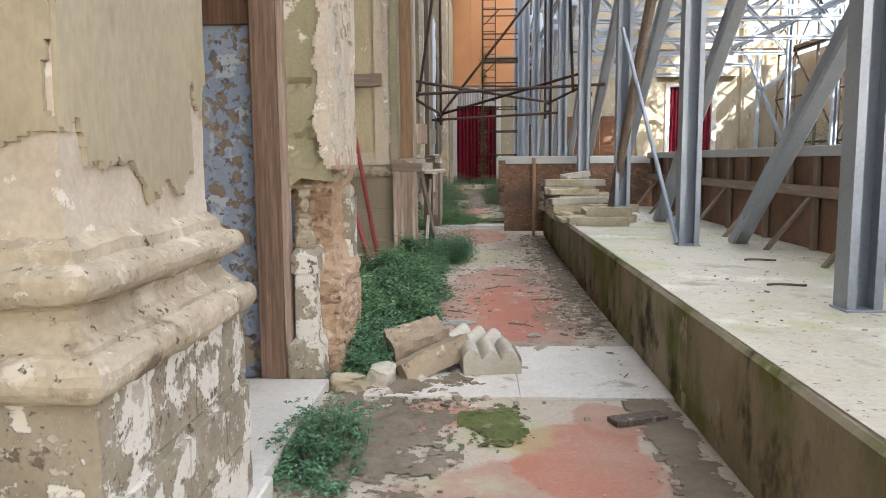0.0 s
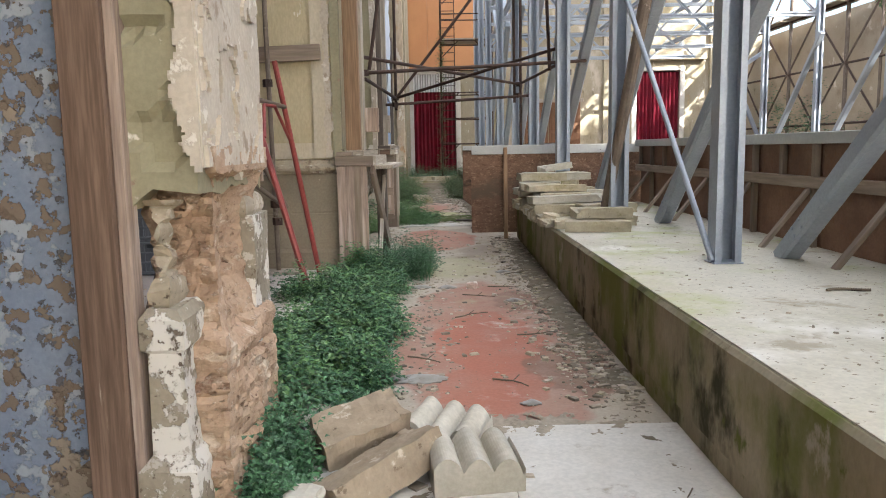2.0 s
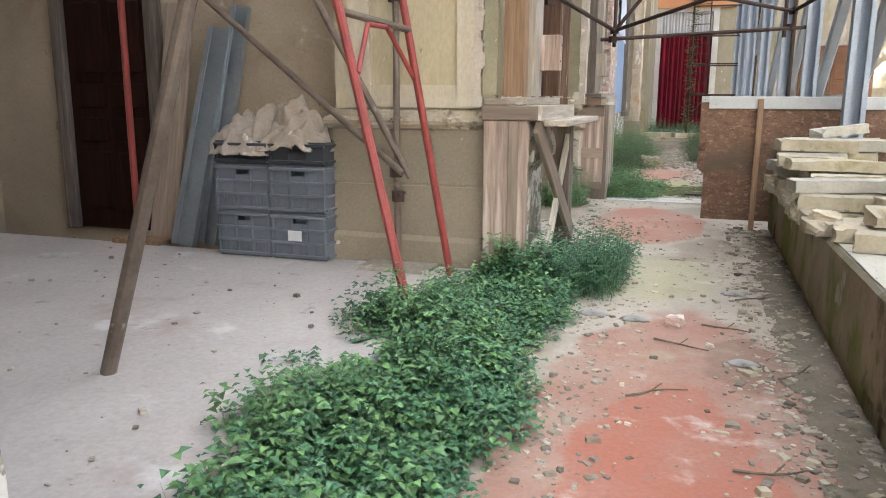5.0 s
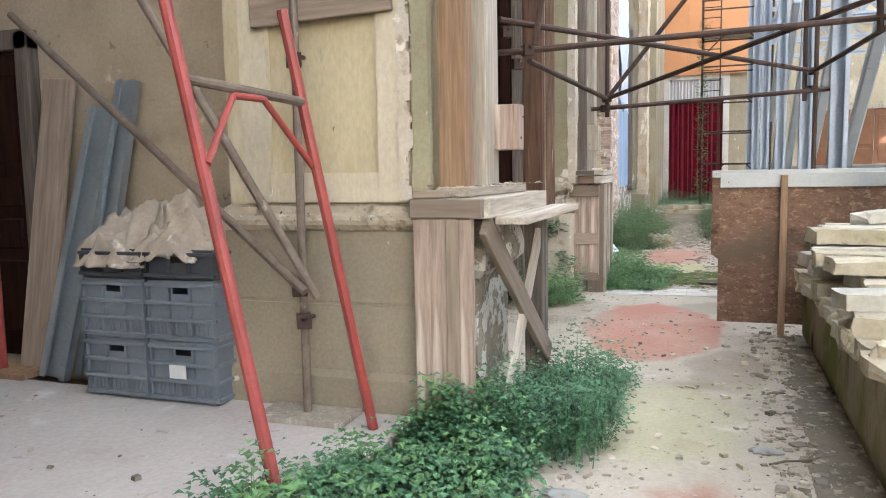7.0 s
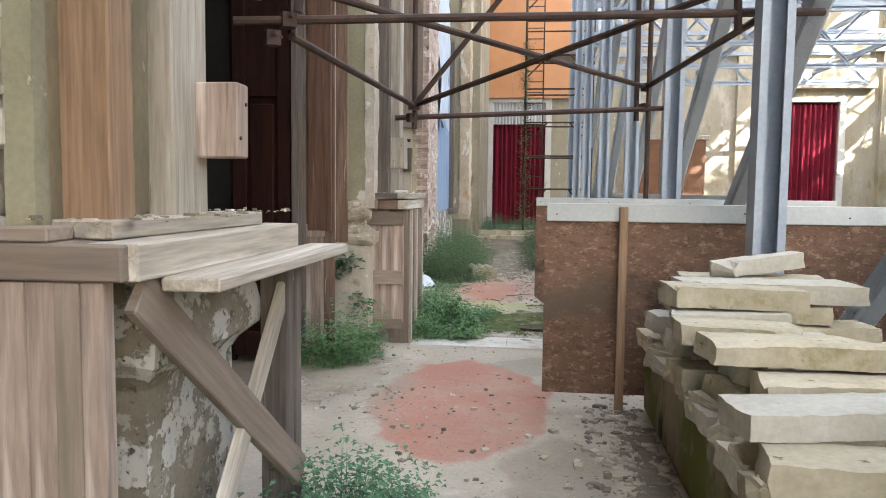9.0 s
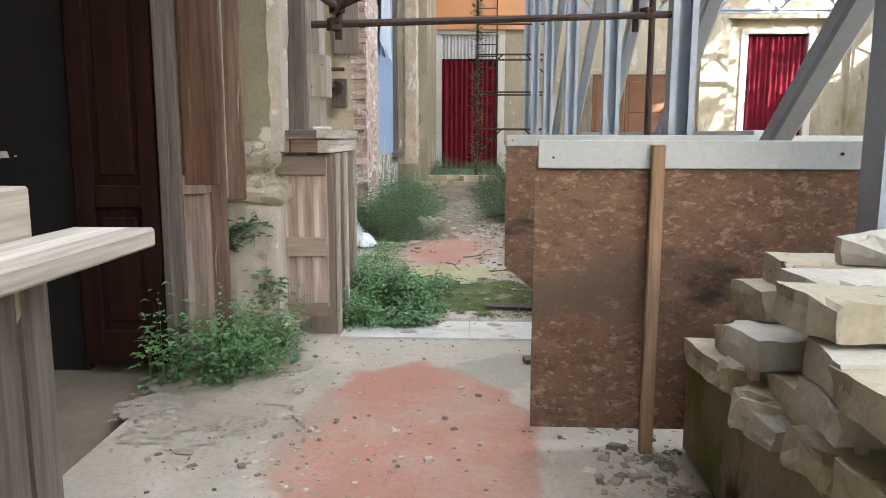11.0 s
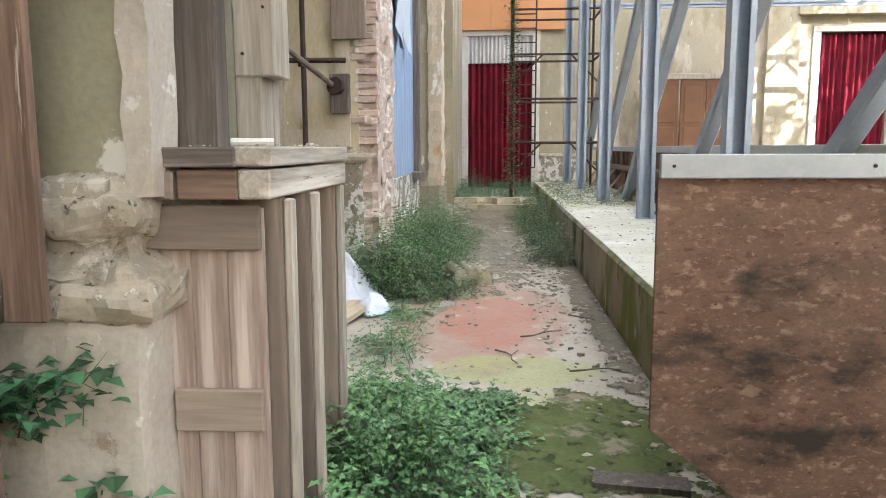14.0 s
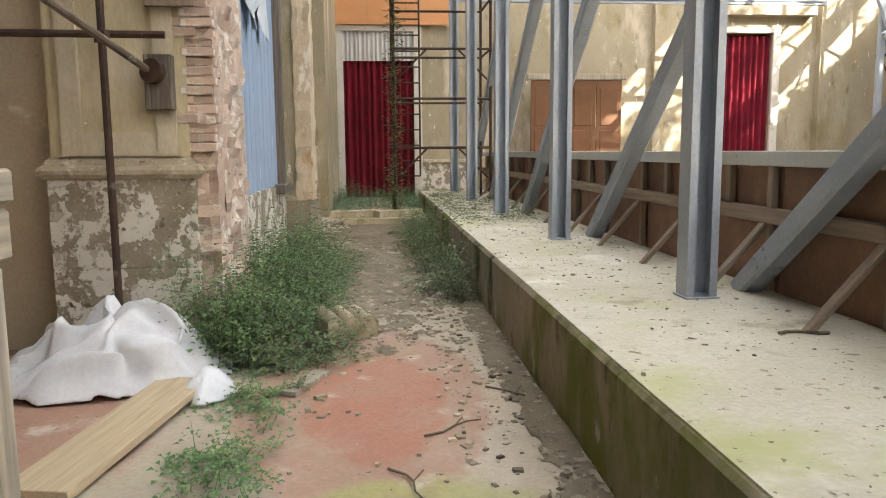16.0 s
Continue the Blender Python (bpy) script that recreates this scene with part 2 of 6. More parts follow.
RED_TUBE = mat("red_painted_tube", (0.34, 0.060, 0.048), (0.25, 0.045, 0.036), 4.0, rough=0.45, patches=[((0.20, 0.07, 0.05), 9.0, 0.66, 0.05, 0.3), ((0.50, 0.22, 0.18), 5.0, 0.68, 0.08, 0.0)], bump=0.15, spec=0.5)
CRATE = mat("grey_crate_plastic", (0.185, 0.205, 0.235), (0.15, 0.168, 0.195), 2.0, rough=0.5, patches=[((0.32, 0.31, 0.29), 3.0, 0.62, 0.12, 0.0)], bump=0.05, grain=0.15, spec=0.5, rand=0.15)
CRATE_DARK = mat("dark_crate_plastic", (0.06, 0.065, 0.075), (0.045, 0.05, 0.06), 2.0, rough=0.5, bump=0.05, grain=0.15, spec=0.5)
PAPER = mat("white_label", (0.75, 0.74, 0.72), (0.68, 0.67, 0.65), 5.0, grain=0.1, bump=0.05)
SACK = mat("dusty_sacking", (0.46, 0.39, 0.31), (0.36, 0.30, 0.24), 5.0, patches=[((0.16, 0.12, 0.09), 6.0, 0.64, 0.06, 0.3), ((0.62, 0.57, 0.50), 4.0, 0.60, 0.08, 0.0)], bump=0.4)
SCRAP = mat("dirty_plastic", (0.42, 0.41, 0.38), (0.28, 0.26, 0.22), 9.0, rough=0.6, patches=[((0.16, 0.13, 0.10), 14.0, 0.55, 0.12, 0.0)], bump=0.2, grain=0.2)
TARP = mat("white_tarp", (0.76, 0.77, 0.80), (0.66, 0.67, 0.70), 2.0, rough=0.5, patches=[((0.34, 0.31, 0.26), 3.0, 0.62, 0.14, 0.0)], bump=0.15, grain=0.15, spec=0.4)
LIMESTONE = mat("cut_limestone", (0.54, 0.47, 0.34), (0.43, 0.37, 0.25), 3.0, patches=[((0.68, 0.64, 0.54), 4.0, 0.58, 0.10, 0.0), ((0.29, 0.25, 0.13), 4.0, 0.57, 0.12, 0.3), ((0.20, 0.165, 0.10), 14.0, 0.63, 0.06, 0.5)], rand=0.3, bump=0.6)
DUSTY_STONE = mat("weathered_tan_stone", (0.42, 0.335, 0.235), (0.33, 0.26, 0.18), 5.0, patches=[((0.56, 0.48, 0.37), 7.0, 0.58, 0.08, -0.2), ((0.20, 0.15, 0.10), 9.0, 0.62, 0.06, 0.5)], bump=0.8)
STONE_WHITE = mat("dusty_white_stone", (0.58, 0.54, 0.45), (0.47, 0.43, 0.34), 3.0, patches=[((0.36, 0.32, 0.22), 6.0, 0.66, 0.06, 0.3)], rand=0.2, bump=0.4)
RUBBLE = mat("rubble_bits", (0.47, 0.41, 0.32), (0.27, 0.22, 0.16), 8.0, island=1.1, bump=0.4)
TWIG = mat("dry_twig", (0.13, 0.10, 0.07), (0.20, 0.16, 0.11), 8.0, island=0.5, bump=0.3)
MARBLE = mat("worn_white_marble", (0.68, 0.645, 0.58), (0.60, 0.56, 0.49), 1.6, rough=0.6, patches=[((0.46, 0.40, 0.31), 1.7, 0.57, 0.16, 0.0), ((0.36, 0.31, 0.24), 3.5, 0.60, 0.10, 0.1), ((0.30, 0.25, 0.19), 16.0, 0.68, 0.04, -0.1)], bump=0.2)
DUST_FLOOR = mat("dusty_grey_paving", (0.58, 0.525, 0.475), (0.50, 0.445, 0.40), 0.8, patches=[((0.40, 0.31, 0.255), 1.1, 0.56, 0.16, 0.0), ((0.66, 0.62, 0.58), 1.9, 0.58, 0.14, 0.0), ((0.34, 0.27, 0.215), 5.0, 0.62, 0.10, 0.0), ((0.26, 0.20, 0.15), 14.0, 0.68, 0.04, -0.2)], bump=0.2)
CURTAIN = mat("crimson_curtain", (0.20, 0.007, 0.022), (0.13, 0.005, 0.015), 2.0, rough=0.8, grain=0.25, bump=0.1)
VALANCE = mat("white_pleated_cloth", (0.62, 0.60, 0.58), (0.54, 0.52, 0.50), 2.0, grain=0.2, bump=0.1)
ORANGE_BOARD = mat("orange_hoarding", (0.60, 0.30, 0.14), (0.54, 0.26, 0.12), 0.7, rough=0.8, grain=0.15, bump=0.1)
BROWN_BOARD = mat("brown_hoarding", (0.22, 0.11, 0.06), (0.17, 0.085, 0.045), 1.5, rough=0.8)
WHITE_RAIL = mat("grey_white_rail", (0.56, 0.56, 0.53), (0.48, 0.48, 0.45), 1.5, stretch=(1, 1, 1), patches=[((0.30, 0.28, 0.24), 5.0, 0.68, 0.08, 0.0)], rough=0.7, grain=0.15, bump=0.1)
BLUE_DOOR = mat("pale_blue_door", (0.36, 0.46, 0.62), (0.30, 0.40, 0.56), 1.5, stretch=(4, 4, 0.5), patches=[((0.60, 0.62, 0.64), 2.0, 0.62, 0.08, 0.2)], rough=0.7)
PVC = mat("clear_sheeting", (0.70, 0.74, 0.80), (0.60, 0.66, 0.74), 2.0, stretch=(5, 5, 0.4), rough=0.3, bump=0.2, grain=0.1)
LEAF = mat("weed_leaf", (0.060, 0.145, 0.062), (0.095, 0.205, 0.090), 2.5, rough=0.5, grain=0.2, island=0.9, bump=0.0, spec=0.4)
LEAF_LIGHT = mat("fresh_leaf", (0.11, 0.215, 0.075), (0.15, 0.27, 0.09), 2.5, rough=0.5, grain=0.2, island=0.8, bump=0.0, spec=0.4)
LEAF_DRY = mat("straggly_leaf", (0.115, 0.165, 0.075), (0.165, 0.20, 0.095), 2.5, rough=0.7, grain=0.2, island=0.8, bump=0.0)
MOSS = mat("moss", (0.085, 0.105, 0.030), (0.13, 0.145, 0.045), 5.0, patches=[((0.26, 0.22, 0.14), 3.5, 0.54, 0.10, 0.2), ((0.05, 0.06, 0.02), 9.0, 0.58, 0.08, 0.3)], bump=0.9, dist=0.02)
# near-black colour standing in for the shade inside deep openings
BLACK = mat("unlit_black", (0.02, 0.017, 0.015), (0.012, 0.010, 0.009), 1.0, grain=0.2)
ROOF_MAT = mat("roof_sheet", (0.24, 0.235, 0.23), (0.19, 0.185, 0.18), 1.0, rough=0.6, grain=0.15)
# lets the sun through as soft top light; the roof stays out of view
def translucent_roof():
    m = bpy.data.materials.new("translucent_sheet")
    m.use_nodes = True
    nt = m.node_tree
    nt.nodes.remove(nt.nodes["Principled BSDF"])
    t, d, mx = nt.nodes.new("ShaderNodeBsdfTranslucent"), nt.nodes.new("ShaderNodeBsdfDiffuse"), nt.nodes.new("ShaderNodeMixShader")
    t.inputs[0].default_value, d.inputs[0].default_value, mx.inputs[0].default_value = (0.86, 0.86, 0.88, 1), (0.8, 0.8, 0.8, 1), 0.25
    nt.links.new(t.outputs[0], mx.inputs[1])
    nt.links.new(d.outputs[0], mx.inputs[2])
    nt.links.new(mx.outputs[0], nt.nodes["Material Output"].inputs[0])
    return m


ROOF_SHEET = translucent_roof()
BARK = mat("bark", (0.10, 0.075, 0.05), (0.15, 0.11, 0.08), 6.0, stretch=(3, 3, 0.6), bump=0.6)
EARTH = mat("dry_earth", (0.25, 0.205, 0.15), (0.17, 0.135, 0.09), 1.5, patches=[((0.10, 0.13, 0.05), 0.8, 0.58, 0.1, 0.0)], bump=0.5)


def floor_material():
    """Dusty cement tiles with inlaid red fields, under green algae, damp and stains."""
    m = mat("patterned_floor", (0.53, 0.46, 0.37), (0.44, 0.38, 0.29), 1.4, rough=0.75, patches=[((0.42, 0.42, 0.27), 0.9, 0.56, 0.18, 0.0), ((0.30, 0.24, 0.17), 1.3, 0.60, 0.20, 0.0), ((0.60, 0.54, 0.46), 2.3, 0.60, 0.16, 0.0), ((0.28, 0.22, 0.16), 8.0, 0.64, 0.10, 0.0), ((0.19, 0.145, 0.10), 26.0, 0.65, 0.05, -0.2)], bump=0.3)
    nt = m.node_tree
    N, L = nt.nodes.new, nt.links.new
    first = [n for n in nt.nodes if n.bl_idname == "ShaderNodeMix"][0]
    target = first.outputs[2].links[0].to_socket
    tc, ns, sub, sc, add = N("ShaderNodeTexCoord"), N("ShaderNodeTexNoise"), N("ShaderNodeVectorMath"), N("ShaderNodeVectorMath"), N("ShaderNodeVectorMath")
    ns.inputs["Scale"].default_value, ns.inputs["Detail"].default_value = 3.2, 6.0
    L(tc.outputs["Object"], ns.inputs["Vector"])
    sub.operation, sc.operation, add.operation = "SUBTRACT", "SCALE", "ADD"
    sub.inputs[1].default_value = (0.5, 0.5, 0.5)
    sc.inputs["Scale"].default_value = 0.42
    L(ns.outputs["Color"], sub.inputs[0])
    L(sub.outputs[0], sc.inputs[0])
    L(tc.outputs["Object"], add.inputs[0])
    L(sc.outputs[0], add.inputs[1])

    rub = N("ShaderNodeTexNoise")
    rub.inputs["Scale"].default_value, rub.inputs["Detail"].default_value, rub.inputs["Roughness"].default_value = 2.1, 7.0, 0.62
    L(tc.outputs["Object"], rub.inputs["Vector"])

    def field(cx, cy, rx, ry, hard):
        """1 inside a lozenge-like field with a worn edge, 0 outside."""
        mp, ab, sep = N("ShaderNodeMapping"), N("ShaderNodeVectorMath"), N("ShaderNodeSeparateXYZ")
        mp.vector_type = "POINT"
        mp.inputs["Location"].default_value = (-cx / rx, -cy / ry, 0)
        mp.inputs["Scale"].default_value = (1 / rx, 1 / ry, 0)
        ab.operation = "ABSOLUTE"
        L(add.outputs[0], mp.inputs[0])
        L(mp.outputs[0], ab.inputs[0])
        L(ab.outputs[0], sep.inputs[0])
        px, py, sm, rg = N("ShaderNodeMath"), N("ShaderNodeMath"), N("ShaderNodeMath"), N("ShaderNodeMapRange")
        for nd, out in ((px, sep.outputs[0]), (py, sep.outputs[1])):
            nd.operation = "POWER"
            nd.inputs[1].default_value = 1.6
            L(out, nd.inputs[0])
        sm.operation = "ADD"
        L(px.outputs[0], sm.inputs[0])
        L(py.outputs[0], sm.inputs[1])
        rg.interpolation_type = "SMOOTHSTEP"
        rg.inputs[1].default_value, rg.inputs[2].default_value = 1.0, 1.0 - hard
        L(sm.outputs[0], rg.inputs[0])
        return rg.outputs[0]

    def tint(col, fac, colour, amount):
        k, mx = N("ShaderNodeMath"), N("ShaderNodeMix")
        k.operation = "MULTIPLY"
        wear = N("ShaderNodeMapRange")
        wear.inputs[1].default_value, wear.inputs[2].default_value = 0.36, 0.60
        wear.inputs[3].default_value, wear.inputs[4].default_value = amount * 0.66, amount
        L(rub.outputs[0], wear.inputs[0])
        L(wear.outputs[0], k.inputs[1])
        L(fac, k.inputs[0])
        mx.data_type = "RGBA"
        L(k.outputs[0], mx.inputs[0])
        L(col, mx.inputs[6])
        mx.inputs[7].default_value = (*colour, 1)
        return mx.outputs[2]

    col = first.outputs[2]
    red, brick, olive, damp, grey = (0.44, 0.165, 0.105), (0.40, 0.20, 0.14), (0.42, 0.42, 0.17), (0.20, 0.125, 0.085), (0.34, 0.30, 0.23)
    for cx, cy, rx, ry, hard, colour, amount in (
            (0.35, 2.9, 1.15, 1.0, 0.25, brick, 0.7), (-0.30, 4.45, 0.36, 0.32, 0.3, red, 0.85), (0.55, 3.75, 0.42, 0.62, 0.2, red, 0.8), (0.80, 4.35, 0.28, 0.35, 0.3, brick, 0.8), (0.15, 4.15, 0.30, 0.35, 0.3, olive, 0.5),
            (0.40, 8.2, 0.95, 2.6, 0.18, brick, 0.9), (0.35, 8.1, 0.50, 1.15, 0.22, red, 0.95), (0.30, 6.9, 0.42, 0.6, 0.2, red, 0.85), (0.88, 7.3, 0.34, 0.75, 0.25, damp, 0.75), (0.75, 9.6, 0.3, 0.6, 0.4, damp, 0.6),
            (0.10, 11.6, 0.7, 0.9, 0.5, olive, 0.4), (-0.08, 14.2, 0.74, 1.30, 0.16, red, 0.78), (0.42, 15.35, 0.34, 0.36, 0.2, grey, 0.8), (0.60, 12.9, 0.40, 0.7, 0.4, damp, 0.4), (-0.9, 14.6, 0.5, 1.3, 0.5, grey, 0.6),
            (-0.20, 20.4, 0.85, 1.9, 0.18, brick, 0.65), (-0.15, 20.3, 0.5, 1.1, 0.25, red, 0.55), (0.05, 18.75, 0.75, 0.45, 0.5, olive, 0.8), (0.2, 17.9, 0.8, 0.5, 0.5, olive, 0.6), (-3.2, 19.6, 1.9, 2.4, 0.2, brick, 0.8)):
        col = tint(col, field(cx, cy, rx, ry, hard), colour, amount)
    L(col, target)
    return m


FLOOR = floor_material()


# ---- building helpers ----
def ground_z(y):
    """The walkway climbs gently towards the far end."""
    for (a, za), (b, zb) in (((-60, 0), (9, 0)), ((9, 0), (15, 0.13)), ((15, 0.13), (24, 0.16)), ((24, 0.16), (36.5, 0.45)), ((36.5, 0.45), (900, 0.45))):
        if y <= b:
            return za + (zb - za) * (y - a) / (b - a)
    return 0.45


def thing(name, label="", category="", group="", kind="", at=(0, 0, 0)):
    ob = new(name)
    ob.location = at
    ob.empty_display_size = 0.1
    return tagged(ob, label, category, group, kind)


def part(name, bm, material, parent=None, label="", smooth=False, m=None):
    me = bpy.data.meshes.new(name)
    bm.normal_update()
    bm.to_mesh(me)
    bm.free()
    me.materials.append(material)
    if smooth:
        me.polygons.foreach_set("use_smooth", [True] * len(me.polygons))
    ob = new(name, me)
    if m is not None:
        ob.matrix_basis = m
    if parent is not None:
        ob.parent = parent
        w = Matrix.Translation(parent.location) if parent.parent is None else Matrix.Identity(4)
        if parent.parent is not None:
            w = Matrix.Translation(parent.parent.location) @ parent.matrix_parent_inverse @ parent.matrix_basis
        elif parent.type == "MESH":
            w = parent.matrix_basis.copy()
        ob.matrix_parent_inverse = w.inverted()
    return tagged(ob, label)


def single(name, bm, material, label, category, group="", kind="", smooth=False, m=None):
    return tagged(part(name, bm, material, None, "", smooth, m), label, category, group, kind)


def cube(bm, x0, x1, y0, y1, z0, z1, bevel=0.0):
    r = bmesh.ops.create_cube(bm, size=1.0, matrix=Matrix.Translation(((x0 + x1) / 2, (y0 + y1) / 2, (z0 + z1) / 2)) @ Matrix.Diagonal((x1 - x0, y1 - y0, z1 - z0, 1)))
    if bevel:
        es = list({e for v in r["verts"] for e in v.link_edges})
        bmesh.ops.bevel(bm, geom=es, offset=bevel, segments=1, affect="EDGES")
    return bm


def box(x0, x1, y0, y1, z0, z1, bevel=0.0):
    return cube(bmesh.new(), x0, x1, y0, y1, z0, z1, bevel)


def shaken(bm, amp, freq=3.0, seed=0.0):
    for v in bm.verts:
        v.co += noise.noise_vector(v.co * freq + Vector((seed, seed * 1.7, 0))) * amp
    return bm


def rough_box(x0, x1, y0, y1, z0, z1, step=0.08, amp=0.008, freq=6.0, erode=None, top=True):
    """A box of small facets with worn, uneven faces; erode(p) gives a depth to eat inwards."""
    bm = bmesh.new()
    nx, ny, nz = (max(1, min(60, round((b - a) / step))) for a, b in ((x0, x1), (y0, y1), (z0, z1)))
    keys = {}

    def vert(i, j, k):
        if (i, j, k) not in keys:
            keys[i, j, k] = bm.verts.new((x0 + (x1 - x0) * i / nx, y0 + (y1 - y0) * j / ny, z0 + (z1 - z0) * k / nz))
        return keys[i, j, k]

    def sheet(n1, n2, fn, flip):
        for a in range(n1):
            for b in range(n2):
                q = [fn(a, b), fn(a + 1, b), fn(a + 1, b + 1), fn(a, b + 1)]
                bm.faces.new([vert(*p) for p in (q[::-1] if flip else q)])

    sheet(nx, ny, lambda a, b: (a, b, 0), True)
    sheet(nx, ny, lambda a, b: (a, b, nz), False)
    sheet(nx, nz, lambda a, b: (a, 0, b), False)
    sheet(nx, nz, lambda a, b: (a, ny, b), True)
    sheet(ny, nz, lambda a, b: (0, a, b), True)
    sheet(ny, nz, lambda a, b: (nx, a, b), False)
    c = Vector(((x0 + x1) / 2, (y0 + y1) / 2, (z0 + z1) / 2))
    for v in bm.verts:
        p = v.co.copy()
        v.co += noise.noise_vector(p * freq) * amp
        if erode:
            d = erode(p)
            if d:
                way = Vector((c.x - p.x, c.y - p.y, 0))
                v.co += way.normalized() * d if way.length > 1e-6 else way
    return bm


def tube(bm, p, q, r, seg=8, r2=None):
    p, q = Vector(p), Vector(q)
    d = q - p
    m = Matrix.Translation((p + q) / 2) @ d.to_track_quat("Z", "Y").to_matrix().to_4x4()
    bmesh.ops.create_cone(bm, cap_ends=True, segments=seg, radius1=r, radius2=r if r2 is None else r2, depth=d.length, matrix=m)
    return bm


def pipe(p, q, r, seg=10):
    return tube(bmesh.new(), p, q, r, seg)


def beam(name, p, q, w, h, material, parent=None, label="", up=(0, 0, 1), bevel=0.006, tags=None, warp=0.004):
    """A timber from p to q, w wide and h deep, its grain along its length."""
    p, q = Vector(p), Vector(q)
    d = q - p
    zax = d.normalized()
    ref = Vector(up)
    if abs(ref.dot(zax)) > 0.95:
        ref = Vector((0, 1, 0)) if abs(zax.y) < 0.9 else Vector((1, 0, 0))
    xax = ref.cross(zax).normalized()
    yax = zax.cross(xax)
    m = Matrix((xax, yax, zax)).transposed().to_4x4()
    m.translation = p
    bm = bmesh.new()
    cube(bm, -w / 2, w / 2, -h / 2, h / 2, 0, d.length, min(bevel, w / 5, h / 5))
    shaken(bm, warp, 2.0, p.x * 3 + p.y * 5 + p.z)
    ob = part(name, bm, material, parent, label, False, m)
    if tags:
        tagged(ob, *tags)
    return ob


def ring_sweep(x0, x1, y0, y1, profile, step=0.1, amp=0.004, freq=7.0, erode=None):
    """A pier or its mouldings: a profile of (projection, height) carried round a rectangle."""
    bm = bmesh.new()
    rows = []
    nx, ny = max(1, round((x1 - x0) / step)), max(1, round((y1 - y0) / step))
    for o, z in profile:
        a, b, c, d = x0 - o, x1 + o, y0 - o, y1 + o
        pts = [(a + (b - a) * i / nx, c) for i in range(nx)] + [(b, c + (d - c) * i / ny) for i in range(ny)] + [(b - (b - a) * i / nx, d) for i in range(nx)] + [(a, d - (d - c) * i / ny) for i in range(ny)]
        row = []
        for x, y in pts:
            p = Vector((x, y, z))
            p += noise.noise_vector(p * freq) * amp + noise.noise_vector(p * freq * 3.3) * amp * 0.5
            if erode:
                k = erode(p)
                way = Vector(((x0 + x1) / 2 - p.x, (y0 + y1) / 2 - p.y, 0)).normalized()
                p += way * k
            row.append(bm.verts.new(p))
        rows.append(row)
    for r, s in zip(rows, rows[1:]):
        n = len(r)
        for i in range(n):
            bm.faces.new((r[i], r[(i + 1) % n], s[(i + 1) % n], s[i]))
    bm.faces.new(rows[-1])
    bm.faces.new(rows[0][::-1])
    return bm


def rock(name, at, size, material, seed, label, category="stone", group="", turn=0.0, tilt=0.0, flat=0.5):
    bm = bmesh.new()
    bmesh.ops.create_icosphere(bm, subdivisions=3, radius=1.0)
    s = Vector(size) / 2
    for v in bm.verts:
        p = v.co.copy()
        p = Vector([math.copysign(abs(c) ** flat, c) for c in p])
        p *= 0.86 + 0.26 * noise.cell(p * 1.3 + Vector((seed * 7.1, seed * 3.3, seed))) * 0.5 + 0.16 * noise.noise(p * 2.2 + Vector((seed, 0, seed))) + 0.05 * noise.noise(p * 7)
        v.co = Vector((p.x * s.x, p.y * s.y, p.z * s.z))
    return single(name, bm, material, label, category, group, "", False, pose(*at, tilt, 0, turn))


def scatter_bits(name, spots, material, label, category, smin, smax, flat=0.45, kind="stuff"):
    """Loose bits lying about: many small chipped stones in one mesh."""
    verts, faces = [], []
    base = [(-1, -1, -1), (1, -1, -1), (1, 1, -1), (-1, 1, -1), (-1, -1, 1), (1, -1, 1), (1, 1, 1), (-1, 1, 1)]
    quads = [(0, 3, 2, 1), (4, 5, 6, 7), (0, 1, 5, 4), (1, 2, 6, 5), (2, 3, 7, 6), (3, 0, 4, 7)]
    for x, y, z in spots:
        s = smin + (smax - smin) * random.random() ** 3
        a = random.random() * 6.28
        sx, sy, sz = s * random.uniform(0.5, 1.2), s * random.uniform(0.4, 0.9), s * random.uniform(0.12, 0.42) * flat * 2
        n = len(verts)
        for bx, by, bz in base:
            k = 0.86 if bz > 0 else 1.0
            px, py = bx * sx / 2 * k * random.uniform(0.7, 1.1), by * sy / 2 * k * random.uniform(0.7, 1.1)
            verts.append((x + px * math.cos(a) - py * math.sin(a), y + px * math.sin(a) + py * math.cos(a), z + (bz + 0.85) * sz / 2))
        faces += [tuple(n + i for i in q) for q in quads]
    me = bpy.data.meshes.new(name)
    me.from_pydata(verts, [], faces)
    me.materials.append(material)
    return tagged(new(name, me), label, category, "", kind)


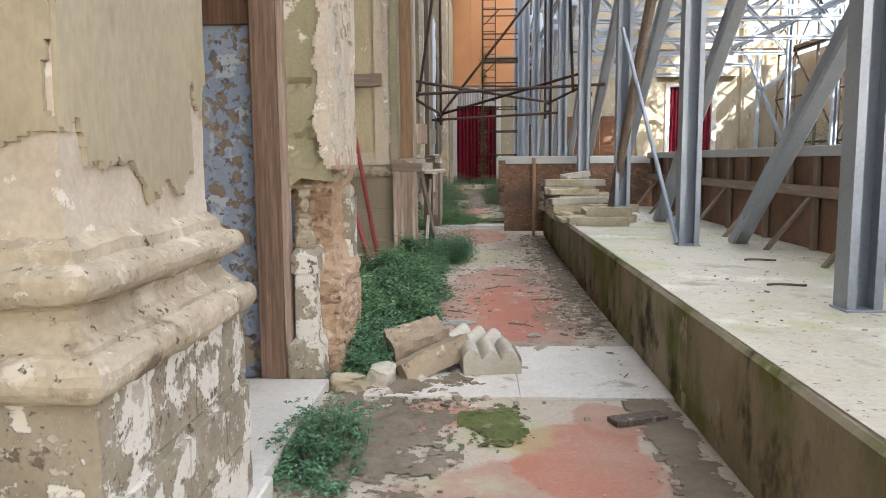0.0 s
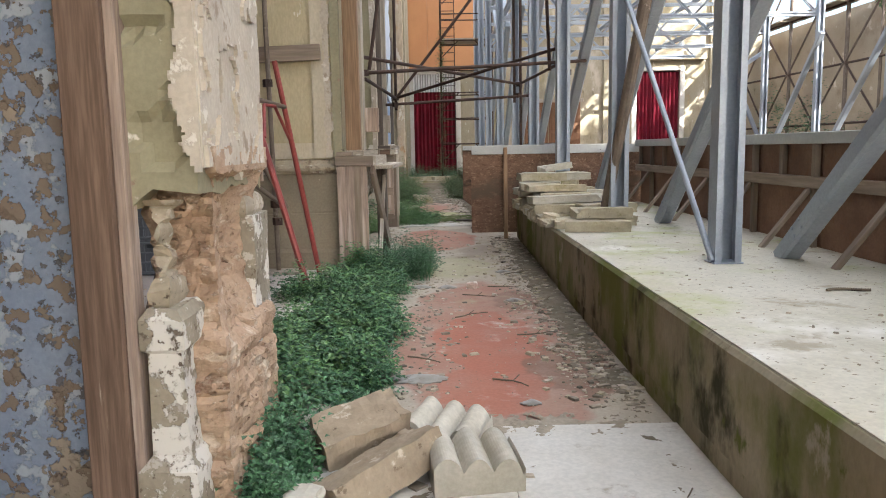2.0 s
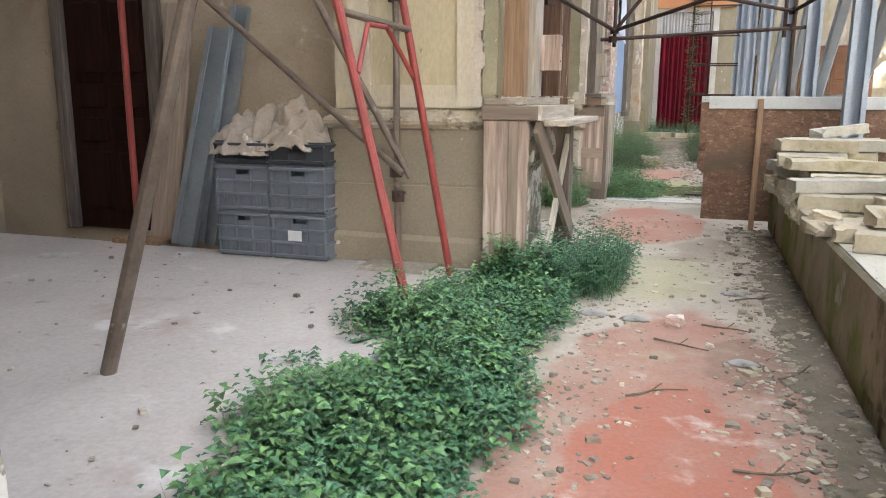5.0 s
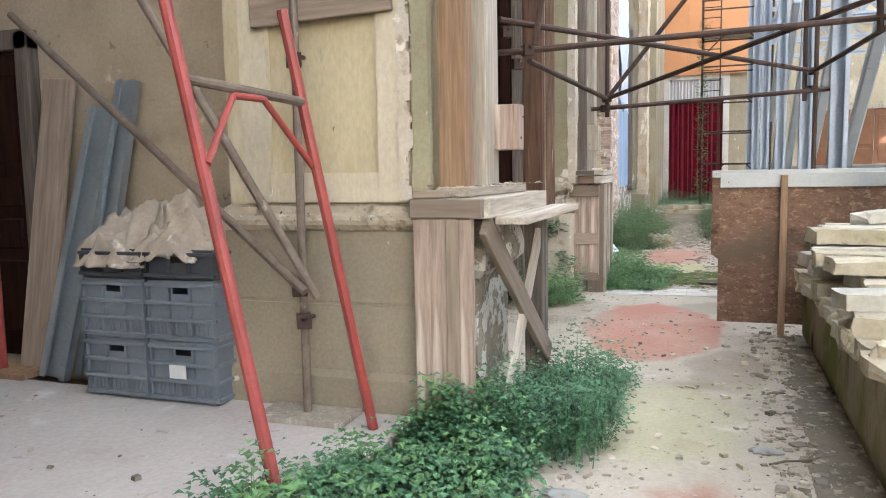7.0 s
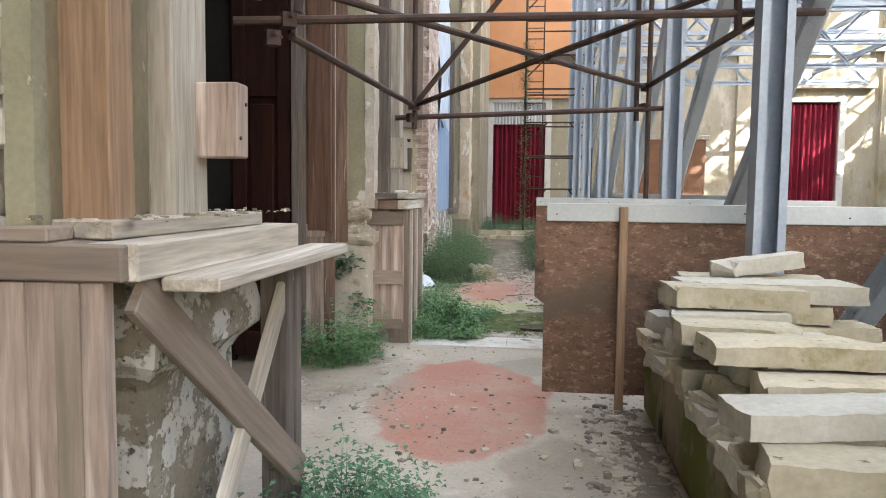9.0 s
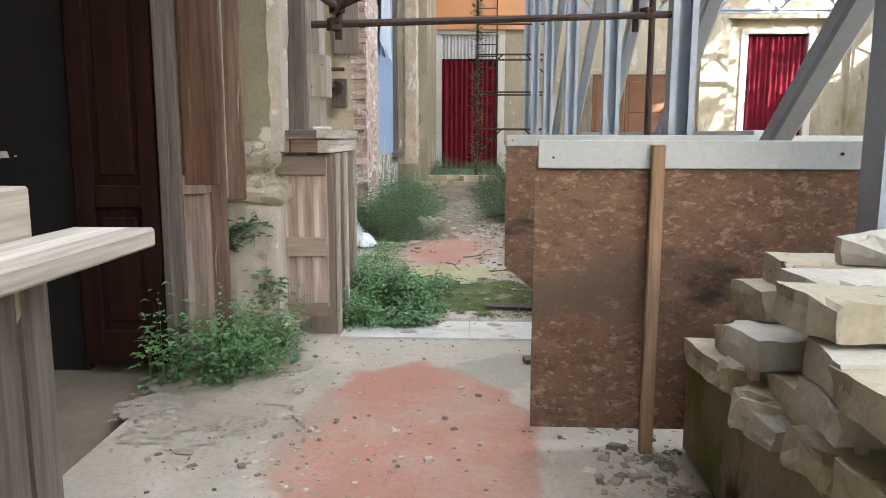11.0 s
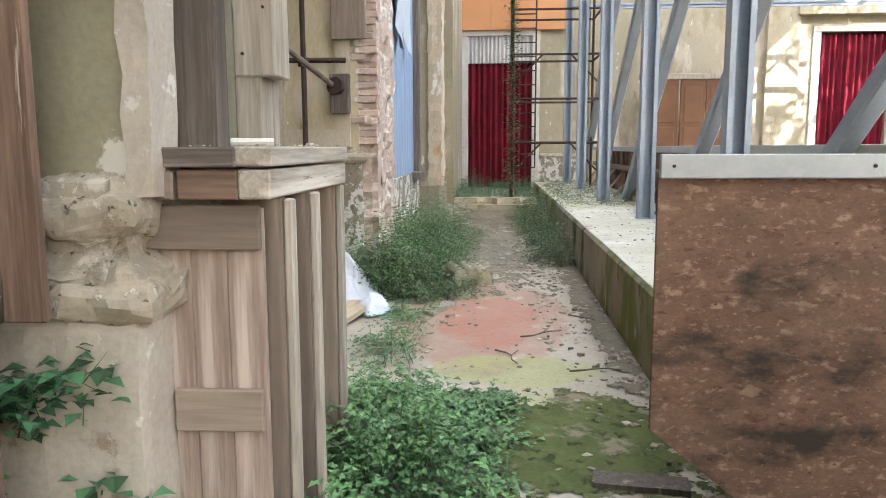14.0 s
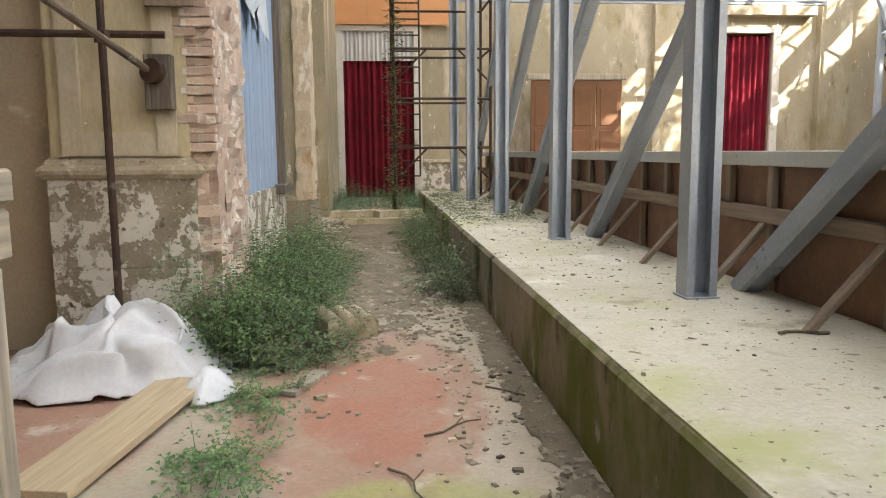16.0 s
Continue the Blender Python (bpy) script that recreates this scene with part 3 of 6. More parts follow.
def foliage(name, spots, material, label, category="weeds", leaf=0.035, kind="stuff", droop=0.5, stems=True):
    """Plants: at each spot (x, y, z, height, spread, leaves) a stem with small folded leaves."""
    verts, faces = [], []
    rnd = random.random
    for x, y, z, h, sp, count in spots:
        lean = (rnd() - 0.5) * sp, (rnd() - 0.5) * sp
        if stems:
            n = len(verts)
            w = 0.003
            verts += [(x - w, y, z), (x + w, y, z), (x + lean[0], y + lean[1], z + h * 0.95), (x, y + w, z)]
            faces += [(n, n + 1, n + 2), (n + 1, n + 3, n + 2)]
        for _ in range(count):
            k = rnd() ** 0.7
            a = rnd() * 6.283
            r = sp * 0.5 * rnd() * (1.15 - 0.5 * k)
            cx, cy, cz = x + lean[0] * k + math.cos(a) * r, y + lean[1] * k + math.sin(a) * r, z + h * k
            s = leaf * (0.55 + 0.8 * rnd())
            b = a + (rnd() - 0.5) * 1.6
            dx, dy = math.cos(b), math.sin(b)
            up = 0.5 - droop * rnd() * 1.6
            w = s * (0.28 + 0.2 * rnd())
            mx, my, mz = cx + dx * s * 0.55, cy + dy * s * 0.55, cz + up * s * 0.5
            tx, ty, tz = cx + dx * s, cy + dy * s, cz + up * s * 0.55 - 0.25 * s * droop
            lift = w * 0.45
            n = len(verts)
            verts += [(cx, cy, cz), (mx - dy * w, my + dx * w, mz + lift), (mx, my, mz), (mx + dy * w, my - dx * w, mz + lift), (tx, ty, tz)]
            faces += [(n, n + 2, n + 1), (n + 1, n + 2, n + 4), (n, n + 3, n + 2), (n + 2, n + 3, n + 4)]
    me = bpy.data.meshes.new(name)
    me.from_pydata(verts, [], faces)
    me.materials.append(material)
    return tagged(new(name, me), label, category, "", kind)


def strip_spots(n, x0, x1, y0, y1, h0, h1, sp, leaves, shape=None, z=None):
    out = []
    while len(out) < n:
        x, y = random.uniform(x0, x1), random.uniform(y0, y1)
        k = shape(x, y) if shape else 1.0
        if random.random() > k:
            continue
        h = (h0 + (h1 - h0) * random.random()) * (0.45 + 0.55 * k) * (0.78 + 1.1 * noise.noise(Vector((x * 1.9, y * 1.9, 11))) + 0.7 * noise.noise(Vector((x * 5.3, y * 5.3, 4))))
        h = max(0.04, h)
        out.append((x, y, ground_z(y) if z is None else z, h, sp, leaves))
    return out


def bits(n, x0, x1, y0, y1, keep=None, z=None):
    out = []
    while len(out) < n:
        x, y = random.uniform(x0, x1), random.uniform(y0, y1)
        if keep and random.random() > keep(x, y):
            continue
        out.append((x, y, (ground_z(y) if z is None else z)))
    return out


# ---- ground and large structure ----
LEDGE_X, LEDGE_Z = 1.25, 0.67
LEDGE2_X, LEDGE2_Z = 0.90, 0.73


def ground_sheet():
    bm = bmesh.new()
    ys = [-400, -60, -8, -3, 0, 3, 6, 9, 11, 13, 15, 18, 21, 24, 28, 32, 36.4, 60, 400]
    xs = [-400, -60, -8, -4, -2.6, -1, 0, 1.4, 3.4, 8, 14, 60, 400]
    g = [[bm.verts.new((x, y, ground_z(y) - 0.06)) for x in xs] for y in ys]
    for j in range(len(ys) - 1):
        for i in range(len(xs) - 1):
            bm.faces.new((g[j][i], g[j][i + 1], g[j + 1][i + 1], g[j + 1][i]))
    single("ground", bm, EARTH, "dry bare earth round the ruined church", "ground", kind="structure")


def walkway():
    bm = bmesh.new()
    ys = [-6 + 0.5 * i for i in range(86)]
    xs = [-1.6 + 0.5 * i for i in range(7)]
    g = [[bm.verts.new((x, y, ground_z(y) + 0.006 * noise.noise(Vector((x * 2, y * 2, 3))))) for x in xs] for y in ys]
    for j in range(len(ys) - 1):
        for i in range(len(xs) - 1):
            bm.faces.new((g[j][i], g[j][i + 1], g[j + 1][i + 1], g[j + 1][i]))
    floor = single("floor", bm, FLOOR, "dusty red and grey patterned tile floor with algae stains", "floor", kind="structure", smooth=True)
    # white stone bands across the aisle
    for x0, x1, y0, y1 in ((-0.75, 0.28, 4.75, 6.1), (0.285, 1.29, 4.75, 6.1), (-0.75, 0.2, 16.0, 16.5), (0.205, 0.9, 16.0, 16.5)):
        z = ground_z(y0) + 0.005
        part("white_slab", rough_box(x0, x1, y0, y1, z - 0.04, z + 0.012, 0.3, 0.002), MARBLE, floor)
    return floor


def ledges():
    for nm, x0, x1, y0, y1, z1, lab in (("concrete_ledge", LEDGE_X, 3.3, -6.0, 14.15, LEDGE_Z, "long mossy concrete foundation block with a pale top"), ("concrete_ledge", LEDGE2_X, 2.5, 16.75, 34.0, LEDGE2_Z, "concrete foundation block strewn with grit and leaves")):
        t = thing(nm, lab, "foundation", kind="structure", at=(x0, y0, 0))
        n = int((y1 - y0) / 0.25)
        bm = bmesh.new()
        prof = [(x1, -0.05), (x0 + 0.02, -0.05), (x0 + 0.02, 0.12), (x0, 0.14), (x0, z1 - 0.035), (x0 + 0.02, z1 - 0.012), (x0 + 0.03, z1 - 0.008)]
        rows = []
        for i in range(n + 1):
            y = y0 + (y1 - y0) * i / n
            rows.append([bm.verts.new((x + 0.006 * noise.noise(Vector((y * 3, z * 4, x))), y, z + (0.004 * noise.noise(Vector((y * 4, x, 1))) if z > 0.3 else 0))) for x, z in prof])
        for a, b in zip(rows, rows[1:]):
            for i in range(len(prof) - 1):
                bm.faces.new((a[i], b[i], b[i + 1], a[i + 1]))
        bm.faces.new(rows[0])
        bm.faces.new(rows[-1][::-1])
        part("block", bm, CONCRETE, t, "damp concrete side with green algae")
        part("top", rough_box(x0 + 0.03, x1, y0, y1, z1 - 0.03, z1, 0.35, 0.004, 2.0), CONCRETE_TOP, t, "pale dusty concrete top")


def mould(z, o=0.0, big=1.0):
    """Attic base: two rolls with a hollow between, from height z up."""
    out = []
    for k in range(9):
        a = -math.pi / 2 + math.pi * k / 8
        out.append((o + 0.09 + 0.06 * big * math.cos(a), z + 0.065 + 0.065 * math.sin(a)))
    out += [(o + 0.09, z + 0.145), (o + 0.055, z + 0.17), (o + 0.035, z + 0.21), (o + 0.045, z + 0.24), (o + 0.065, z + 0.25)]
    for k in range(9):
        a = -math.pi / 2 + math.pi * k / 8
        out.append((o + 0.06 + 0.05 * big * math.cos(a), z + 0.305 + 0.05 * math.sin(a)))
    out += [(o + 0.04, z + 0.365), (o + 0.035, z + 0.40), (o + 0.005, z + 0.42), (o - 0.01, z + 0.44)]
    return out


TOP = 8.6


def skin(face, a0, a1, z0, z1, bare, axis, cell=0.013, thick=0.016):
    """A coat of plaster standing proud of a wall at x or y = face, with ragged holes where bare() holds."""
    bm = bmesh.new()
    na, nz = int((a1 - a0) / cell), int((z1 - z0) / cell)
    sgn = 1 if axis == "x" else -1
    grid = {}

    def vert(i, k, o):
        if (i, k, o) not in grid:
            a, z = a0 + (a1 - a0) * i / na, z0 + (z1 - z0) * k / nz
            a += 0.35 * cell * noise.noise(Vector((i * 1.7, k * 1.3, 2))) * (0 < i < na)
            z += 0.35 * cell * noise.noise(Vector((i * 1.1, k * 1.9, 7))) * (0 < k < nz)
            d = o * thick + 0.006 * noise.noise(Vector((a * 4, z * 4, 3))) - 0.004
            grid[i, k, o] = bm.verts.new((face + sgn * d, a, z) if axis == "x" else (a, face + sgn * d, z))
        return grid[i, k, o]
    solid = {(i, k) for i in range(na) for k in range(nz) if not bare(a0 + (a1 - a0) * (i + 0.5) / na, z0 + (z1 - z0) * (k + 0.5) / nz)}
    for i, k in solid:
        bm.faces.new([vert(*c, 1) for c in ((i, k), (i + 1, k), (i + 1, k + 1), (i, k + 1))])
        for di, dk, p, q in ((-1, 0, (i, k + 1), (i, k)), (1, 0, (i + 1, k), (i + 1, k + 1)), (0, -1, (i, k), (i + 1, k)), (0, 1, (i + 1, k + 1), (i, k + 1))):
            if (i + di, k + dk) not in solid:
                bm.faces.new((vert(*p, 1), vert(*p, 0), vert(*q, 0), vert(*q, 1)))
    bmesh.ops.recalc_face_normals(bm, faces=bm.faces)
    return bm


def pier_nearest():
    t = thing("pier", "nearest pier with flaking ochre plaster and rolled stone base", "pier", kind="structure", at=(-1.5, 2.5, 0))
    x0, x1, y0, y1 = -3.2, -1.10, 1.95, 3.02

    zs = [1.30 + 0.06 * i for i in range(34)] + [3.4, 5.0, TOP]
    part("shaft", ring_sweep(x0, x1, y0, y1, [(-0.004, z) for z in zs], 0.06, 0.008, 6.0), STUCCO, t, "bare rough stucco under the plaster")
    part("plaster_skin", skin(x1, y0, y1, 1.36, 3.6, lambda y, z: z < 1.46 + 0.42 * max(0, (2.45 - y)) + 0.13 * noise.noise(Vector((y * 6, z * 3, 1))) + 0.07 * noise.noise(Vector((y * 19, z * 11, 1))) or (y > 2.86 and z < 1.84 + 0.1 * noise.noise(Vector((y * 9, z * 6, 2)))) or (y < 2.10 and 2.15 + 0.1 * noise.noise(Vector((y * 8, z * 5, 4))) < z and y < 2.06 + 0.08 * noise.noise(Vector((z * 7, y * 9, 4)))) or noise.noise(Vector((y * 6, z * 2.6, 9))) > 0.52, "x"), PLASTER, t, "ochre plaster skin with torn edges")
    part("plaster_skin", skin(y0, x1 - 0.9, x1, 1.36, 3.6, lambda x, z: z < 1.6 + 0.2 * noise.noise(Vector((x * 6, z * 3, 5))) or noise.noise(Vector((x * 5, z * 3, 6))) > 0.45, "y"), PLASTER, t, "ochre plaster skin with torn edges")
    part("base_moulding", ring_sweep(x0, x1, y0, y1, mould(0.92), 0.03, 0.010, 9.0), MOULDING, t, "worn double-roll stone base")
    part("plinth", ring_sweep(x0, x1, y0, y1, [(0.10, z) for z in (0.0, 0.2, 0.40, 0.62, 0.64)] + [(0.085, 0.65), (0.085, 0.80), (0.085, 0.93)], 0.1, 0.006), STONE_PAINT, t, "plinth with flaking white paint")
    for row, (z0, z1, cuts) in enumerate(((0.135, 0.375, (1.86, 2.25, 2.62, 3.10)), (0.383, 0.612, (1.86, 2.42, 2.80, 3.10)), (0.655, 0.925, (1.86, 2.16, 2.55, 3.10)))):
        o = 0.10 if row < 2 else 0.085
        for ya, yb in zip(cuts, cuts[1:]):
            part("stone_block", rough_box(x1 + o - 0.03, x1 + o + 0.022, ya + 0.004, yb - 0.004, z0, z1, 0.035, 0.007, 9.0), STONE_PAINT, t)
    part("plinth_slab", box(x1 - 0.2, x1 + 0.17, y0 + 0.9, y1 + 0.22, 0.0, 0.13, 0.01), MARBLE, t, "white marble footing")
    part("plinth_slab", box(x1 - 0.2, x1 + 0.17, y0 - 0.2, y0 + 0.89, 0.0, 0.12, 0.01), MARBLE, t, "white marble footing")
    beam("post", (-1.32, 1.72, 1.22), (-1.32, 1.72, 3.6), 0.09, 0.09, WOOD_ORANGE, t, "orange-brown wooden post")


def doorway_blue():
    t = thing("blue_doorway", "blocked doorway in flaking blue paint with brown jamb", "doorway", kind="structure", at=(-1.6, 5.0, 0.08))
    part("wall_panel", rough_box(-3.1, -1.47, 5.06, 5.3, 0.05, TOP, 0.12, 0.006, 5.0), BLUE, t, "flaking blue painted wall")
    part("lintel_board", box(-3.1, -1.47, 5.03, 5.06, 2.45, 3.2, 0.006), WOOD_BROWN, t)
    beam("jamb", (-1.385, 4.98, 0.08), (-1.385, 4.98, 4.6), 0.17, 0.13, WOOD_JAMB, t, "weathered brown wooden jamb")
    beam("jamb_strip", (-1.28, 5.0, 0.08), (-1.28, 5.0, 4.6), 0.045, 0.10, WOOD_PINK, t)
    part("threshold", rough_box(-3.1, -1.0, 3.27, 4.9, -0.02, 0.085, 0.2, 0.003), MARBLE, t, "worn marble threshold")
    part("reveal_wall", rough_box(-3.3, -3.1, 3.0, 5.3, 0.0, TOP, 0.4, 0.006), PLASTER_WALL, t)


def pier_broken():
    t = thing("pier", "broken pier with exposed brick core and torn plaster", "pier", kind="structure", at=(-1.2, 5.5, 0))
    x0, x1, y0, y1 = -1.26, -1.0, 5.0, 6.05

    def core(p):
        z = p.z
        if z < 0.12 or z > 1.48:
            return 0.0
        zz = z + 0.05 * noise.noise(Vector((p.x * 4, p.y * 4, 2)))
        course = math.floor(zz / 0.075)
        k = noise.noise(Vector((p.x * 3, p.y * 3, course * 3.7)))
        f = noise.noise(Vector((p.x * 17, p.y * 17, z * 22)))
        hollow = 0.13 * max(0.0, 1 - ((zz - 1.12) / 0.36) ** 2) - (0.055 if zz < 0.78 else 0.0)
        joint = 0.016 if zz / 0.075 - course < 0.22 else 0.0
        return 0.045 + hollow + 0.045 * k + joint + 0.02 * f
    part("core", rough_box(-1.36, x1 + 0.045, 5.1, y1 - 0.02, 0.0, 1.6, 0.022, 0.012, 22.0, core), BRICK_RUBBLE, t, "crumbling brick and mortar core")

    def torn(p):
        return 0.03 if noise.noise(Vector((p.x * 4, p.y * 6, p.z * 5))) > 0.2 and p.z < 2.1 else 0.0
    zs = [1.42 + 0.04 * i for i in range(30)] + [2.8, 3.4, 5.0, TOP]

    bm = ring_sweep(x0, x1, y0, y1, [(0, z) for z in zs], 0.045, 0.006, 5.0, torn)
    for v in bm.verts:
        if v.co.z < 1.5:
            v.co.z += 0.16 * noise.noise(Vector((v.co.x * 5, v.co.y * 5, 3)))
    part("shaft", bm, PLASTER_GREEN, t, "olive plaster with torn white edge")
    part("stucco_edge", skin(x1 + 0.004, 5.0, 6.04, 1.42, 3.6, lambda y, z: z < 1.52 + 0.12 * noise.noise(Vector((y * 8, 1, 3))) or noise.noise(Vector((y * 5, z * 3, 12))) > 0.42, "x", 0.014, 0.03), STUCCO, t, "thick torn white stucco")
    part("stucco_layer", skin(x1 + 0.03, 5.02, 5.98, 1.52, 3.6, lambda y, z: noise.noise(Vector((y * 4, z * 3.5, 31))) + 0.4 * noise.noise(Vector((y * 13, z * 15, 3))) < 0.02, "x", 0.014, 0.022), STUCCO, t, "second torn coat of stucco")
    part("stucco_edge", skin(y0 - 0.002, -1.11, -0.975, 1.50, 3.6, lambda x, z: x < -1.05 + 0.09 * noise.noise(Vector((z * 3, 2, 8))) + 0.04 * noise.noise(Vector((z * 13, x * 9, 8))), "y", 0.013, 0.022), STUCCO, t, "thick torn white stucco")
    part("plinth", ring_sweep(x0 + 0.06, -1.12, y0, 5.2, [(0.08, 0.0), (0.08, 0.3), (0.04, 0.36), (0.03, 0.78), (0.05, 0.80), (0.05, 0.92), (0.02, 0.96)], 0.07, 0.010, 8.0), STONE_PAINT, t, "flaking plinth")
    part("base_roll", ring_sweep(x0 + 0.08, -1.17, y0 + 0.03, 5.16, mould(0.95, -0.08, 0.5), 0.05, 0.016, 8.0), MOULDING, t, "broken base moulding")
    part("plinth", rough_box(-1.4, -0.98, 5.78, 6.1, 0.0, 1.26, 0.06, 0.010, 7.0), STONE_PAINT, t, "grey white plinth block")
    part("base_roll", ring_sweep(-1.4, -1.08, 5.84, 6.03, mould(1.24, -0.05, 0.7)[:12], 0.07, 0.008), MOULDING, t)
    part("plank_cladding", box(-1.25, -0.985, 6.06, 6.085, 1.42, 3.6, 0.004), WOOD_PINK, t, "vertical pinkish plank")


def bay_floor():
    single("floor_bay_1", rough_box(-7.0, -1.25, 6.1, 10.9, 0.0, 0.17, 0.3, 0.004, 2.0), DUST_FLOOR, "dusty pale grey paved floor of the side chapel", "floor", kind="structure")
    single("floor_bay_2", rough_box(-6.0, -1.5, 17.2, 21.6, 0.0, 0.15, 0.3, 0.004, 2.0), FLOOR, "dusty red tile floor of the side chapel", "floor", kind="structure")
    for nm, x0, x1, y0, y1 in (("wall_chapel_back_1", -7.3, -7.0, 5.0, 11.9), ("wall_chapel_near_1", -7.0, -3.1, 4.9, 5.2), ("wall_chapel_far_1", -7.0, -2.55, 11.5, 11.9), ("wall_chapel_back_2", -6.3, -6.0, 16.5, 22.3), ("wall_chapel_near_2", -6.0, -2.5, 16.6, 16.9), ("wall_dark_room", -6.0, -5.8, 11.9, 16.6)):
        # wall_dark_room alone is black: the unlit room's shade is in its colour
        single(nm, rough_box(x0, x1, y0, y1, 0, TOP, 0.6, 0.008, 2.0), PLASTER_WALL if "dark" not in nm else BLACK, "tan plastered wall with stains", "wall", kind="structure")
    single("wall_chapel_far_2", rough_box(-6.0, -2.45, 22.0, 22.4, 0, TOP, 0.6, 0.008, 2.0), PLASTER_WALL, "tan plastered wall with stains", "wall", kind="structure")


def panelled_pier(x0, x1, y0, y1, zb, zm, name_label, plinth_mat):
    """A pier whose near face carries a plinth, a dado roll and a framed panel above."""
    t = thing("pier", name_label, "pier", kind="structure", at=(x1, y0, zb))
    part("shaft", ring_sweep(x0, x1, y0, y1, [(0, z) for z in [zm + 0.08 * i for i in range(22)] + [4.0, TOP]], 0.09, 0.004, 3.0), PLASTER_LIGHT, t)
    part("dado", ring_sweep(x0, x1, y0, y1, [(0.03, z) for z in (zb + 0.24, zb + 0.6, zb + 0.66)] + [(0.024, zb + 0.665), (0.024, zb + 0.68), (0.03, zb + 0.685)] + [(0.03, zb + 1.0), (0.03, zm - 0.05)], 0.12, 0.004, 5.0), plinth_mat, t, "painted dado")
    part("footing", ring_sweep(x0, x1, y0, y1, [(0.06, zb - 0.2), (0.06, zb + 0.2), (0.035, zb + 0.24)], 0.12, 0.006, 5.0), DADO if plinth_mat is DADO else STONE_PAINT, t)
    part("dado_roll", ring_sweep(x0, x1, y0, y1, [(0.03, zm - 0.06), (0.06, zm - 0.05), (0.085, zm - 0.02), (0.09, zm + 0.01), (0.075, zm + 0.035), (0.045, zm + 0.05), (0.03, zm + 0.09), (0.0, zm + 0.11)], 0.12, 0.005, 6.0), MOULDING, t, "worn stone roll")
    w = x1 - x0
    for a, b in ((0.10, 0.24), (0.78, 0.92)):
        part("panel_strip", rough_box(x0 + w * a, x0 + w * b, y0 - 0.045, y0 + 0.02, zm + 0.12, TOP, 0.15, 0.005), CREAM, t)
    part("panel_strip", rough_box(x0 + w * 0.24, x0 + w * 0.78, y0 - 0.03, y0 + 0.02, zm + 0.12, zm + 0.30, 0.15, 0.005), CREAM, t)
    return t


def chapel_pier_two():
    t = panelled_pier(-2.56, -1.16, 10.95, 12.2, 0.18, 1.37, "wide pier with ochre panels above a grey-brown dado", DADO)
    beam("clamp_board", (-2.3, 10.88, 2.67), (-1.35, 10.88, 2.70), 0.05, 0.18, WOOD, t, "grey cross board")
    part("stucco_ridge", skin(10.912, -1.345, -1.235, 1.50, 4.6, lambda x, z: abs(x + 1.29) > 0.038 + 0.030 * noise.noise(Vector((z * 5, x * 3, 4))) + 0.02 * noise.noise(Vector((z * 21, x * 9, 1))), "y", 0.014, 0.03), STUCCO, t, "torn stucco ridge")
    part("olive_strip", rough_box(-1.24, -1.14, 10.90, 10.97, 1.5, TOP, 0.1, 0.006), PLASTER_GREEN, t)


